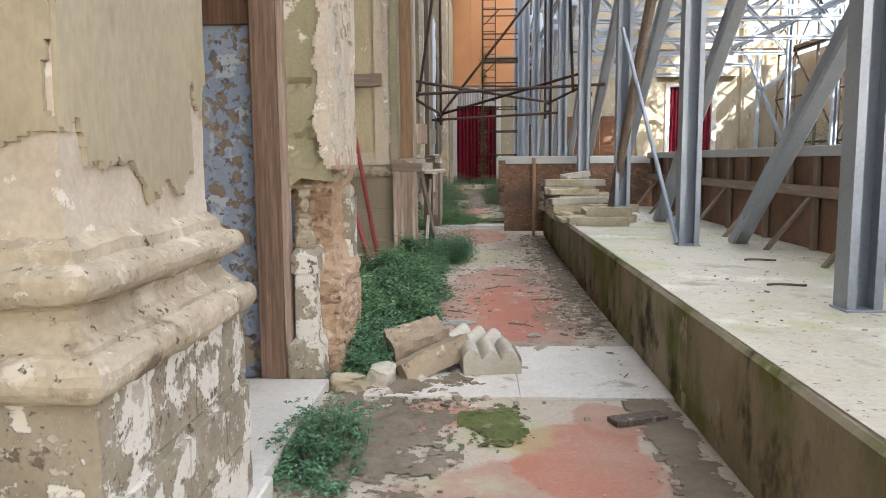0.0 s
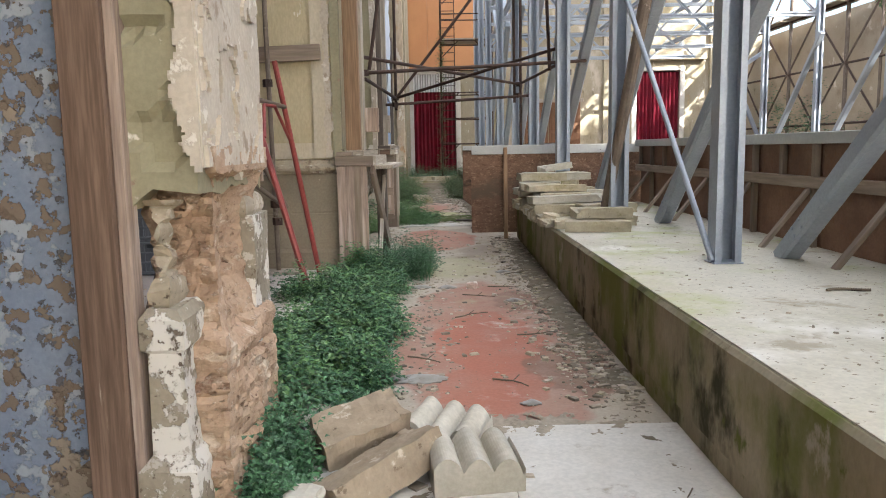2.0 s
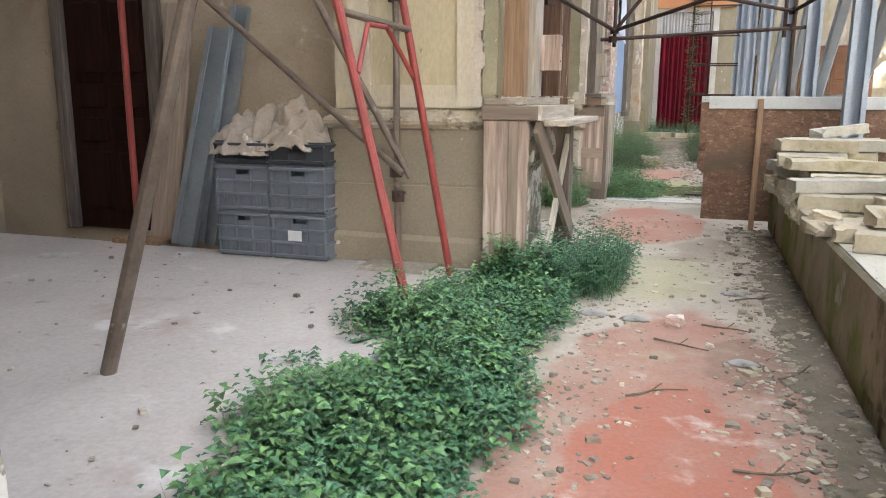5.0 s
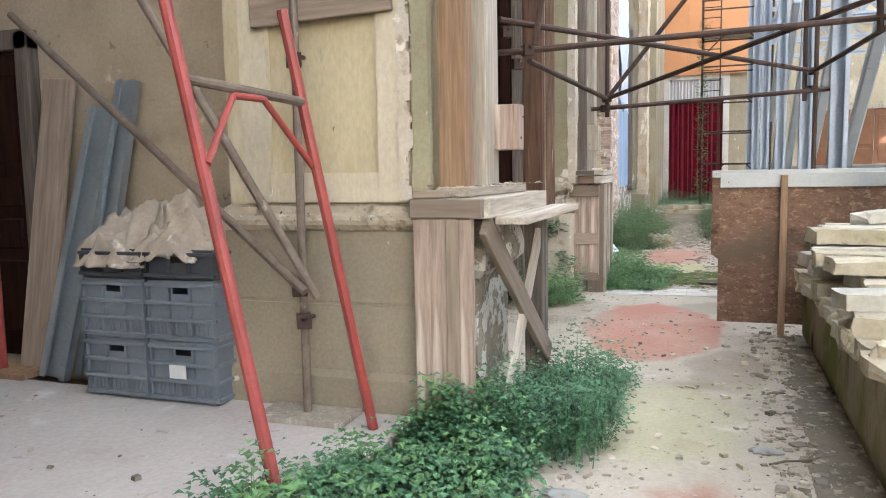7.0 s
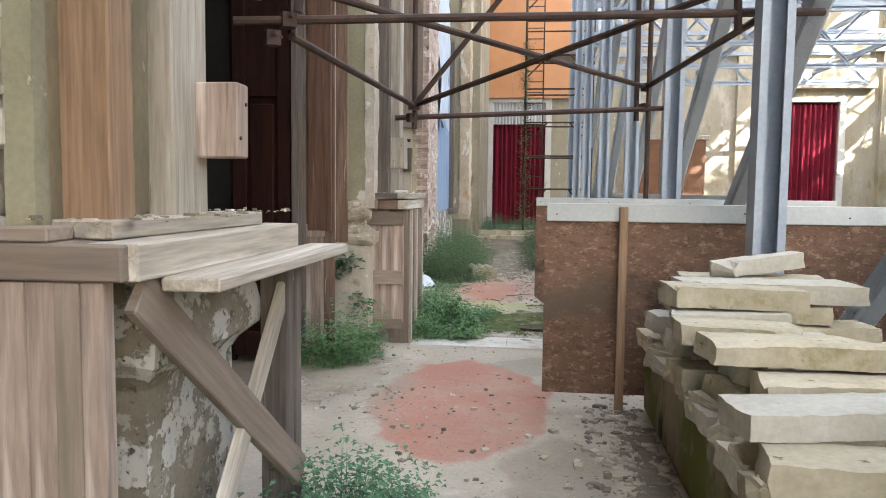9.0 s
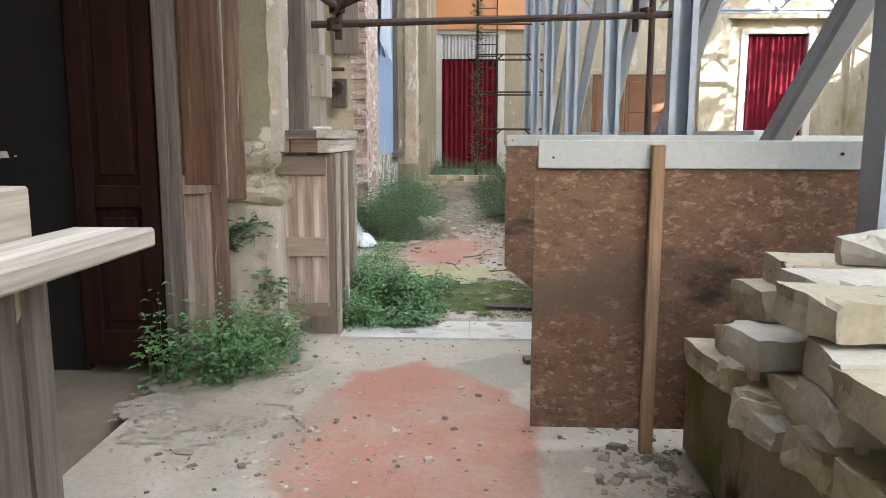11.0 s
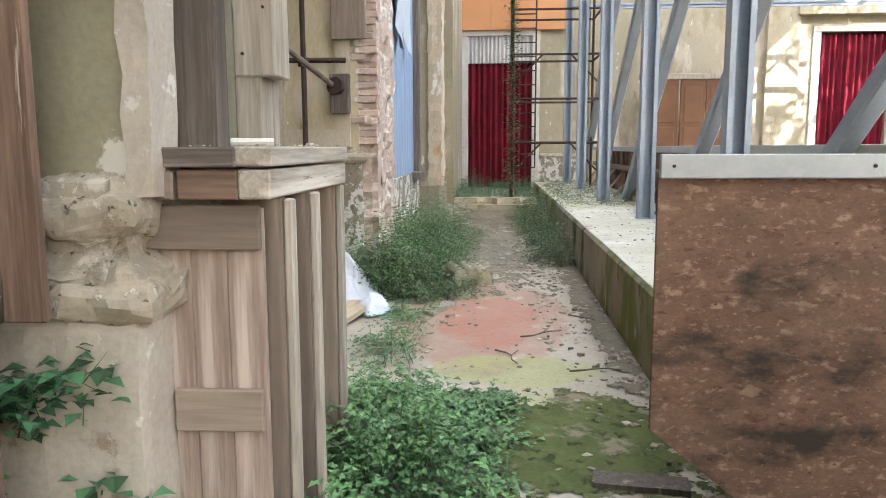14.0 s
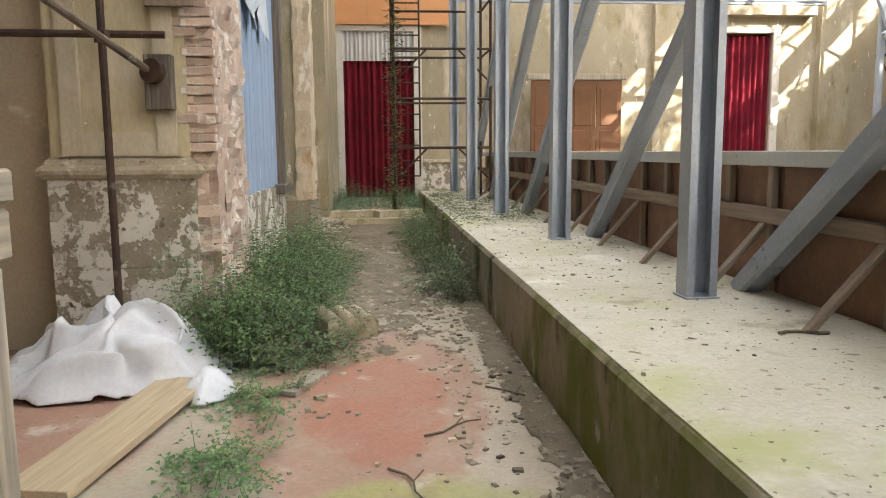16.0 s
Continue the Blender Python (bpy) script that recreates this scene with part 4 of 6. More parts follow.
def timber_casing():
    """Beams and boards boxed round the pier's base, with crossed braces on the aisle side."""
    t = thing("timber_casing", "weathered timber casing with stacked beams and crossed braces", "shoring", at=(-0.95, 11.5, 0.05))
    for i, (x, w, m) in enumerate(((-1.150, 0.100, WOOD_PINK), (-1.052, 0.098, WOOD_PINK), (-0.965, 0.078, WOOD), (-0.890, 0.074, WOOD_PINK))):
        beam("board", (x, 10.80 + 0.012 * (i % 2), 0.04), (x, 10.80 + 0.012 * (i % 2), 1.395), w, 0.06, m, t, bevel=0.003, warp=0.0015)
    beam("beam", (-1.22, 10.83, 1.455), (-0.78, 10.83, 1.455), 0.15, 0.11, WOOD, t)
    beam("beam", (-1.02, 10.80, 1.455), (-0.99, 12.25, 1.455), 0.11, 0.115, WOOD, t)
    beam("beam", (-0.83, 10.80, 1.455), (-0.80, 12.25, 1.455), 0.17, 0.115, WOOD_PALE, t)
    beam("beam", (-1.0, 10.92, 1.545), (-0.93, 12.05, 1.545), 0.22, 0.06, WOOD_PALE, t)
    beam("beam", (-1.2, 10.84, 1.535), (-1.02, 10.84, 1.535), 0.14, 0.045, WOOD, t)
    beam("plank", (-0.66, 10.95, 1.375), (-0.60, 12.38, 1.385), 0.20, 0.045, WOOD_PALE, t, "overhanging plank")
    for y in (12.12, 12.24):
        beam("post", (-0.78, y, 0.05), (-0.78, y, 1.39), 0.13, 0.10, WOOD_GREY, t)
    beam("brace", (-0.80, 10.88, 1.36), (-0.70, 12.2, 0.30), 0.045, 0.15, WOOD, t, "diagonal brace")
    beam("brace", (-0.74, 12.22, 1.34), (-0.76, 11.0, 0.02), 0.04, 0.10, WOOD_PALE, t, "pale diagonal brace")
    part("stone_corbel", ring_sweep(-1.16, -0.95, 11.2, 12.0, [(0, 0.3), (0.0, 0.95), (0.03, 1.0), (0.09, 1.06), (0.10, 1.14), (0.07, 1.3), (0.05, 1.36)], 0.08, 0.012, 6.0), STONE_PAINT, t, "worn stone base inside the casing")
    u = thing("timber_uprights", "vertical timbers strapped to the pier with wooden blocks", "shoring", at=(-1.0, 11.4, 1.5))
    beam("upright", (-1.02, 11.05, 1.57), (-1.02, 11.05, TOP), 0.17, 0.15, WOOD_ORANGE, u, "orange-toned upright")
    beam("upright", (-0.98, 11.55, 1.57), (-0.98, 11.55, TOP), 0.10, 0.30, WOOD_PALE, u, "pale upright")
    blk = beam("block", (-0.86, 11.66, 1.80), (-0.86, 11.66, 2.10), 0.20, 0.12, WOOD_PINK, u, "nailed wooden block")
    for ny, nz in ((11.63, 1.88), (11.69, 2.02)):
        part("nail", tube(bmesh.new(), (-0.765, ny, nz), (-0.755, ny, nz), 0.008, 6), RUST, blk)


def dark_opening():
    t = thing("wooden_doorway", "dark doorway with splintered frame and brown panelled leaf", "doorway", kind="structure", at=(-1.7, 14.0, 0.1))
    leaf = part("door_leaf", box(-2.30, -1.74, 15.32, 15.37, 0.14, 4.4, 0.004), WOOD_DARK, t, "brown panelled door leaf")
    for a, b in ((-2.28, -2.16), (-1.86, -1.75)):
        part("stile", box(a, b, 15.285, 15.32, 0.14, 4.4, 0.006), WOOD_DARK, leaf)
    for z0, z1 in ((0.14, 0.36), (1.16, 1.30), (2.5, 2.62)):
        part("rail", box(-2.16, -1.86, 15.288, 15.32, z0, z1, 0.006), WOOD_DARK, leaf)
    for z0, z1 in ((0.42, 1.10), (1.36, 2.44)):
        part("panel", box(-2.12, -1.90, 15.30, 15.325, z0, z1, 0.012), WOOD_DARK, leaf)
    # black sheet painted as the unlit depth beside the leaf
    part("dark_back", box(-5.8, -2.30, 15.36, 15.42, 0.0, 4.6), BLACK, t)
    for i, (x, y, w, d, m) in enumerate(((-1.70, 15.30, 0.05, 0.06, WOOD_GREY), (-1.66, 15.38, 0.07, 0.05, WOOD_GREY), (-1.63, 15.46, 0.05, 0.07, WOOD_JAMB), (-1.60, 15.54, 0.06, 0.06, WOOD_GREY))):
        beam("frame_board", (x, y, 0.1), (x, y, 4.6), w, d, m, t)
    beam("board", (-1.50, 15.40, 1.30), (-1.50, 15.40, 4.4), 0.22, 0.03, WOOD_BROWN, t, "brown board")
    beam("board", (-1.52, 15.56, 0.12), (-1.52, 15.56, 4.4), 0.24, 0.03, WOOD_JAMB, t)
    beam("post", (-1.58, 15.47, 0.12), (-1.58, 15.47, 1.24), 0.17, 0.10, WOOD_PINK, t, "bleached lower post")
    beam("post_cap", (-1.58, 15.45, 1.24), (-1.58, 15.45, 1.36), 0.20, 0.12, WOOD_PINK, t)
    beam("board", (-1.36, 15.66, 1.18), (-1.36, 15.66, 4.4), 0.12, 0.03, WOOD_JAMB, t)
    beam("board", (-1.44, 15.60, 1.20), (-1.44, 15.60, 4.4), 0.07, 0.04, WOOD_PALE, t, "pale grey lath")
    part("pole", pipe((-1.9, 13.4, 0.1), (-1.9, 13.4, 4.5), 0.035), RUST, t, "rusty tube prop")
    # added black lid, out of view, keeps the doorway room dark
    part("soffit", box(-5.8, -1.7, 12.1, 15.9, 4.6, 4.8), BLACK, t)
    beam("frame_board", (-1.66, 12.3, 0.1), (-1.66, 12.3, 4.6), 0.10, 0.12, WOOD_GREY, t)


def pier_plants():
    t = thing("pier", "pier with flaking whitewashed pedestal and rolled base", "pier", kind="structure", at=(-1.3, 16.0, 0.12))
    x0, x1, y0, y1 = -2.6, -1.22, 15.92, 17.0
    part("shaft", ring_sweep(x0, -1.16, y0, y1, [(0, z) for z in [1.48 + 0.08 * i for i in range(22)] + [4.0, TOP]], 0.07, 0.006, 5.0), PLASTER_GREEN, t)
    part("base_moulding", ring_sweep(-1.62, -1.16, 15.86, y1, mould(1.14, -0.06, 0.68), 0.04, 0.032, 7.0), MOULDING, t, "worn rolled stone base")
    part("pedestal", ring_sweep(-1.64, -1.14, 15.82, y1, [(0.03, 0.0), (0.05, 0.2), (0.02, 0.26), (0.0, 0.34), (0, 0.6), (0, 0.9), (0.0, 1.12), (-0.02, 1.16)], 0.05, 0.014, 7.0), STUCCO, t, "whitewashed pedestal")
    part("stucco_strip", rough_box(-1.19, -1.10, 15.9, 16.1, 1.5, TOP, 0.05, 0.018, 8.0), STUCCO, t)
    part("wall", rough_box(-2.6, -1.65, 15.75, 16.9, 0.0, TOP, 0.4, 0.006), PLASTER_WALL, t)


def timber_casing_far():
    t = thing("timber_casing", "boarded timber box with two stacked beams on top", "shoring", at=(-0.9, 16.5, 0.1))
    for i in range(3):
        x = -1.125 + i * 0.117
        beam("board", (x, 16.07, 0.36), (x, 16.07, 1.46), 0.116, 0.03, WOOD_PINK, t, bevel=0.003, warp=0.0015)
    beam("rail", (-1.20, 16.035, 1.40), (-0.83, 16.035, 1.40), 0.025, 0.14, WOOD, t)
    beam("rail", (-1.13, 16.035, 0.81), (-0.84, 16.035, 0.81), 0.025, 0.14, WOOD, t)
    beam("rail", (-1.13, 16.035, 0.34), (-0.84, 16.035, 0.34), 0.025, 0.10, WOOD, t)
    for y, x in ((16.15, -0.865), (16.5, -0.865), (17.05, -0.89)):
        beam("post", (x - 0.02, y, 0.10), (x - 0.02, y, 1.49), 0.20, 0.05, WOOD, t)
        beam("post_edge", (x + 0.095, y, 0.10), (x + 0.095, y, 1.485), 0.03, 0.055, WOOD_PALE, t)
    beam("beam", (-1.27, 16.04, 1.535), (-1.08, 16.04, 1.535), 0.13, 0.09, WOOD, t)
    beam("beam", (-1.07, 16.045, 1.535), (-0.88, 16.045, 1.535), 0.13, 0.09, WOOD_JAMB, t)
    beam("beam", (-1.27, 16.04, 1.62), (-0.88, 16.04, 1.62), 0.15, 0.06, WOOD_GREY, t)
    beam("beam", (-0.83, 15.98, 1.535), (-0.83, 17.12, 1.535), 0.10, 0.09, WOOD_PALE, t)
    beam("beam", (-0.83, 15.98, 1.62), (-0.83, 17.12, 1.62), 0.12, 0.06, WOOD_PALE, t)
    beam("beam", (-1.10, 16.15, 1.60), (-1.10, 17.0, 1.60), 0.36, 0.05, WOOD, t)
    u = thing("timber_uprights", "dark and pale timbers standing on the casing", "shoring", at=(-1.0, 16.2, 1.65))
    beam("upright", (-1.10, 16.26, 1.64), (-1.10, 16.26, TOP), 0.17, 0.10, WOOD_GREY, u, "dark grey upright")
    beam("upright", (-1.00, 16.58, 1.64), (-1.00, 16.58, TOP), 0.10, 0.22, WOOD_PALE, u, "pale upright")
    blk = beam("block", (-0.97, 16.56, 1.90), (-0.97, 16.56, 2.22), 0.15, 0.20, WOOD_PALE, u, "nailed wooden block")
    for nx, nz in ((-1.01, 1.98), (-0.93, 2.14)):
        part("nail", tube(bmesh.new(), (nx, 16.462, nz), (nx, 16.452, nz), 0.006, 6), RUST, blk)


def pier_four():
    t = panelled_pier(-2.58, -1.55, 21.7, 23.0, 0.12, 1.54, "pier with ochre plaster, stone base and broken brick edge", STONE_PAINT)
    part("core", rough_box(-1.62, -1.36, 21.75, 23.1, 0.1, 5.5, 0.06, 0.02, 12.0, lambda p: 0.05 * noise.cell(Vector((p.x * 5, p.y * 4, p.z * 9)))), PINK_CORE, t, "crumbling pinkish masonry edge")
    beam("board", (-1.62, 21.6, 2.75), (-1.62, 21.6, TOP), 0.36, 0.05, WOOD, t)
    # a few courses of loose-edged bricks
    me = None
    for k in range(26):
        z = 1.72 + k * 0.072
        for j in range(2):
            if me is None:
                ob = part("brick", box(-0.075, 0.075, -0.12, 0.12, -0.033, 0.033, 0.008), BRICK, t)
                me = ob.data
            else:
                ob = new("brick", me)
                ob.parent = t
                ob.matrix_parent_inverse = Matrix.Translation(t.location).inverted()
            ob.matrix_basis = pose(-1.60 + 0.125 * j + random.uniform(-0.02, 0.02), 21.78 + random.uniform(-0.03, 0.04), z, random.uniform(-1.5, 1.5), 0, 90 + random.uniform(-4, 4))
    beam("anchor_block", (-1.72, 21.6, 2.0), (-1.72, 21.6, 2.4), 0.20, 0.10, WOOD_GREY, t)


def far_piers():
    t = thing("pier", "far pier with orange-stained crumbling plaster edge", "pier", kind="structure", at=(-1.2, 27.0, 0.2))
    part("shaft", ring_sweep(-3.0, -1.12, 26.6, 28.4, [(0, z) for z in [0.95 + 0.15 * i for i in range(24)] + [TOP]], 0.2, 0.02, 4.0), PLASTER, t)
    part("plinth", ring_sweep(-3.0, -1.06, 26.5, 28.5, [(0.03, 0.1), (0.03, 0.5), (0.0, 0.55), (0.0, 1.0)], 0.2, 0.012, 4.0), DADO, t)
    part("core", rough_box(-1.25, -1.02, 26.55, 27.2, 1.0, TOP, 0.08, 0.035, 7.0), ORANGE_STUCCO, t, "crumbling orange edge")
    part("shaft", ring_sweep(-3.0, -1.12, 31.5, 36.4, [(0, 0.1), (0, 2.0), (0, TOP)], 0.5, 0.01, 3.0), PLASTER, t)
    d = thing("blue_door", "pale blue boarded door with torn white sheeting", "door", kind="structure", at=(-1.5, 24.8, 0.2))
    for i in range(9):
        part("plank", box(-1.46, -1.42, 23.2 + i * 0.30, 23.49 + i * 0.30, 1.25, 5.0, 0.006), BLUE_DOOR, d)
    part("lower_wall", rough_box(-1.9, -1.40, 23.1, 26.5, 0.1, 1.25, 0.2, 0.02, 4.0), STONE_PAINT, d)
    part("frame", box(-1.44, -1.32, 25.8, 25.95, 1.2, 5.0, 0.01), WOOD_GREY, d)
    part("sill", box(-1.5, -1.28, 25.5, 26.3, 1.15, 1.27, 0.01), WOOD_GREY, d)
    bm = bmesh.new()
    g = [[bm.verts.new((-1.34 + 0.05 * math.sin(j * 1.7 + i), 23.1 + j * 0.12, 3.1 + 0.2 * math.sin(j * 0.9) + i * 0.35)) for j in range(14)] for i in range(9)]
    for i in range(8):
        for j in range(13):
            bm.faces.new((g[i][j], g[i][j + 1], g[i + 1][j + 1], g[i + 1][j]))
    part("sheeting", bm, PVC, d, "torn pale sheeting", True)
    single("wall_left_upper", rough_box(-2.6, -1.7, 28.0, 31.6, 0, TOP, 0.5, 0.01), PLASTER_WALL, "plastered side wall", "wall", kind="structure")


def curtain_mesh(x0, x1, y, z0, z1, folds, depth=0.05):
    bm = bmesh.new()
    n = folds * 8
    rows = []
    for z in (z0, z0 + (z1 - z0) * 0.33, z0 + (z1 - z0) * 0.66, z1):
        rows.append([bm.verts.new((x0 + (x1 - x0) * i / n, y + depth * math.sin(6.283 * folds * i / n + 0.6 * math.sin(i * 0.37)) + 0.02 * noise.noise(Vector((i * 0.2, z, 0))), z)) for i in range(n + 1)])
    for a, b in zip(rows, rows[1:]):
        for i in range(n):
            bm.faces.new((a[i], a[i + 1], b[i + 1], b[i]))
    return bm


def end_wall():
    Y = 36.6
    holes = [(-0.95, 0.95), (9.15, 11.1)]
    t = thing("wall_end", "tall ochre end wall with two curtained doorways", "wall", kind="structure", at=(5, Y, 0.4))
    xs = [-3.0, -0.95, 0.95, 9.15, 11.1, 15.0]
    for i in range(5):
        z0 = 4.9 if i in (1, 3) else 0.2
        part("wall_section", rough_box(xs[i], xs[i + 1], Y, Y + 0.6, z0, 11.0, 0.5, 0.012, 2.0), PLASTER, t)
    for a, b in holes:
        for x in (a - 0.22, b):
            part("door_surround", box(x, x + 0.22, Y - 0.08, Y + 0.02, 0.3, 4.9, 0.01), MARBLE, t)
        part("door_surround", box(a - 0.22, b + 0.22, Y - 0.08, Y + 0.02, 4.9, 5.05, 0.01), MARBLE, t)
        # black sheet stands in for the unlit doorway behind the curtain
        part("backing", box(a, b, Y + 0.5, Y + 0.58, 0.2, 4.9), BLACK, t)
        c = thing("door_curtain", "crimson pleated curtain hung across a tall doorway", "curtain", "door curtains", at=(a, Y + 0.1, 0.45))
        part("drape", curtain_mesh(a, b, Y + 0.12, 0.45, 4.85, 11, 0.07), CURTAIN, c, smooth=True)
        if a < 0:
            part("valance", curtain_mesh(a - 0.1, b + 0.1, Y + 0.02, 4.12, 4.95, 18, 0.03), VALANCE, c, "pale pleated valance", True)
    part("dado_course", rough_box(-3.0, -1.17, Y - 0.08, Y + 0.01, 0.2, 1.35, 0.3, 0.01), STONE_PAINT, t)
    part("dado_course", rough_box(1.17, 9.1, Y - 0.08, Y + 0.01, 0.2, 1.35, 0.3, 0.01), STONE_PAINT, t)
    part("string_course", box(-3.0, -1.17, Y - 0.14, Y + 0.01, 1.35, 1.47, 0.03), MOULDING, t)
    part("string_course", box(1.17, 9.1, Y - 0.14, Y + 0.01, 1.35, 1.47, 0.03), MOULDING, t)
    for x in (2.6, 7.6, 12.4):
        part("pilaster", rough_box(x, x + 0.9, Y - 0.25, Y, 0.2, 11.0, 0.3, 0.015, 3.0), PLASTER, t)
    h = thing("hoarding", "orange painted hoarding panels above the doorway", "hoarding", at=(0.3, Y - 0.16, 5.05))
    for x0, x1 in ((-1.35, -0.273), (-0.267, 0.813), (0.819, 1.9)):
        part("board", box(x0, x1, Y - 0.16, Y - 0.10, 5.09, 9.5, 0.006), ORANGE_BOARD, h)
    part("bottom_rail", box(-1.37, 1.92, Y - 0.18, Y - 0.10, 5.05, 5.088, 0.006), ORANGE_BOARD, h)
    h = thing("hoarding", "brown boarded double doors before the end wall", "hoarding", at=(5.2, Y - 1.2, 0.4))
    for x0, x1 in ((3.95, 4.95), (5.0, 5.68), (5.7, 6.38)):
        b = part("board", box(x0, x1, Y - 1.2, Y - 1.14, 0.35, 3.5, 0.01), BROWN_BOARD, h)
        for z0, z1 in ((0.6, 1.5), (1.62, 2.2), (2.32, 3.3)):
            part("panel", box(x0 + 0.1, x1 - 0.1, Y - 1.225, Y - 1.2, z0, z1, 0.012), BROWN_BOARD, b)
    part("lintel", box(3.85, 6.5, Y - 1.24, Y - 1.12, 3.5, 3.66, 0.015), WOOD_PALE, h)
    part("cornice", rough_box(8.4, 12.2, Y - 0.35, Y + 0.01, 5.35, 5.7, 0.3, 0.012), PLASTER, t)
    part("cornice", rough_box(2.0, 15.0, Y - 0.30, Y + 0.01, 6.6, 6.85, 0.4, 0.012), PLASTER, t)


def shell():
    # right side of the nave: low wall with piers, open above to the daylight
    single("wall_right", rough_box(15.0, 15.6, -14, 36.6, 0, 6.3, 1.0, 0.02), PLASTER_WALL, "far side wall of the nave", "wall", kind="structure")
    single("wall_left_outer", box(-8.0, -7.6, -14, 37, 0, 11), PLASTER_WALL, "outer side wall", "wall", kind="structure")
    single("wall_left_near", rough_box(-3.2, -1.2, -14, 0.4, 0, TOP, 0.6, 0.01), PLASTER, "plastered side wall beside the walk", "wall", kind="structure")
    # unseen roof, its translucent and opaque halves set to shape the light
    roof = bmesh.new()
    v = [roof.verts.new(p) for p in ((-0.6, -26, 9.6), (12.6, -26, 9.6), (12.6, 37.2, 9.6), (-0.6, 37.2, 9.6))]
    roof.faces.new(v)
    single("ceiling", roof, ROOF_SHEET, "unseen temporary sheet roof over the ruin, translucent for soft top light", "roof", kind="structure")
    single("ceiling_side", box(-8.0, -0.6, -26, 37.2, 9.58, 9.64), ROOF_MAT, "unseen opaque sheet added above the side chapels to block top light", "roof", kind="structure")


ground_sheet()
walkway()
ledges()
pier_nearest()
doorway_blue()
pier_broken()
bay_floor()
chapel_pier_two()
timber_casing()
dark_opening()
pier_plants()
timber_casing_far()
pier_four()
far_piers()
end_wall()
shell()


# ---- barriers and steel ----
def board_barriers():
    t = thing("board_barrier", "strand board barrier with pale metal top rail", "barrier", "board barriers", at=(0.5, 14.2, 0.2))
    bm = box(0.52, 3.3, 14.19, 14.215, 0.21, 1.52)
    part("panel", bm, OSB, t)
    rail = part("rail", box(0.53, 3.3, 14.165, 14.19, 1.47, 1.60, 0.004), WHITE_RAIL, t, "pale grey rail")
    for sx, sz in ((0.60, 1.52), (1.9, 1.54), (2.6, 1.52)):
        part("screw", tube(bmesh.new(), (sx, 14.157, sz), (sx, 14.167, sz), 0.006, 8), RUST, rail, "dark screw head")
    beam("post", (1.07, 14.14, 0.02), (1.07, 14.14, 1.58), 0.06, 0.05, WOOD_ORANGE, t, "orange-brown stud")
    u = thing("board_barrier", "strand board barrier cut aslant along its foot", "barrier", "board barriers", at=(0.45, 16.5, 0.3))
    bm = bmesh.new()
    pts = [(0.475, 0.60), (1.02, 0.16), (3.4, 0.14), (3.4, 1.55), (0.475, 1.55)]
    a = [bm.verts.new((x, 16.49, z)) for x, z in pts]
    b = [bm.verts.new((x, 16.515, z)) for x, z in pts]
    bm.faces.new(a)
    bm.faces.new(b[::-1])
    for i in range(5):
        bm.faces.new((a[i], b[i], b[(i + 1) % 5], a[(i + 1) % 5]))
    bmesh.ops.recalc_face_normals(bm, faces=bm.faces)
    part("panel", bm, OSB, u)
    rail = part("rail", box(0.475, 3.4, 16.46, 16.49, 1.535, 1.62, 0.004), WHITE_RAIL, u, "pale grey rail")
    for sx in (0.52, 1.2, 2.0):
        part("screw", tube(bmesh.new(), (sx, 16.452, 1.578), (sx, 16.462, 1.578), 0.006, 8), RUST, rail, "dark screw head")
    # long barrier along the far side of the foundation
    for x, y0, y1, zb in ((3.22, -5.0, 14.1, LEDGE_Z), (2.52, 16.8, 34.0, LEDGE2_Z)):
        w = thing("board_fence", "long dark board fence with studs, raking struts and pale rail", "fence", "board fences", at=(x, y0, zb))
        n = math.ceil((y1 - y0) / 1.22)
        for i in range(n):
            ya = y0 + i * 1.22
            part("panel", box(x + 0.02, x + 0.045, ya, min(ya + 1.21, y1), 0.0, 1.56), OSB_BACK, w)
            if ya + 0.72 > y1:
                continue
            beam("stud", (x - 0.02, ya + 0.05, 0.05), (x - 0.02, ya + 0.05, 1.56), 0.05, 0.07, WOOD, w)
            beam("stud", (x - 0.02, ya + 0.66, 1.2), (x - 0.02, ya + 0.66, 1.56), 0.05, 0.07, WOOD, w)
            beam("strut", (x - 0.45, ya + 0.1, zb - 0.01), (x - 0.04, ya + 0.1, 1.18), 0.07, 0.035, WOOD, w)
        part("rail", box(x - 0.08, x + 0.03, y0, y1, 1.56, 1.66, 0.006), WHITE_RAIL, w, "pale grey top rail")
        beam("waler", (x - 0.025, y0, 1.23), (x - 0.025, y1, 1.23), 0.09, 0.10, WOOD, w)


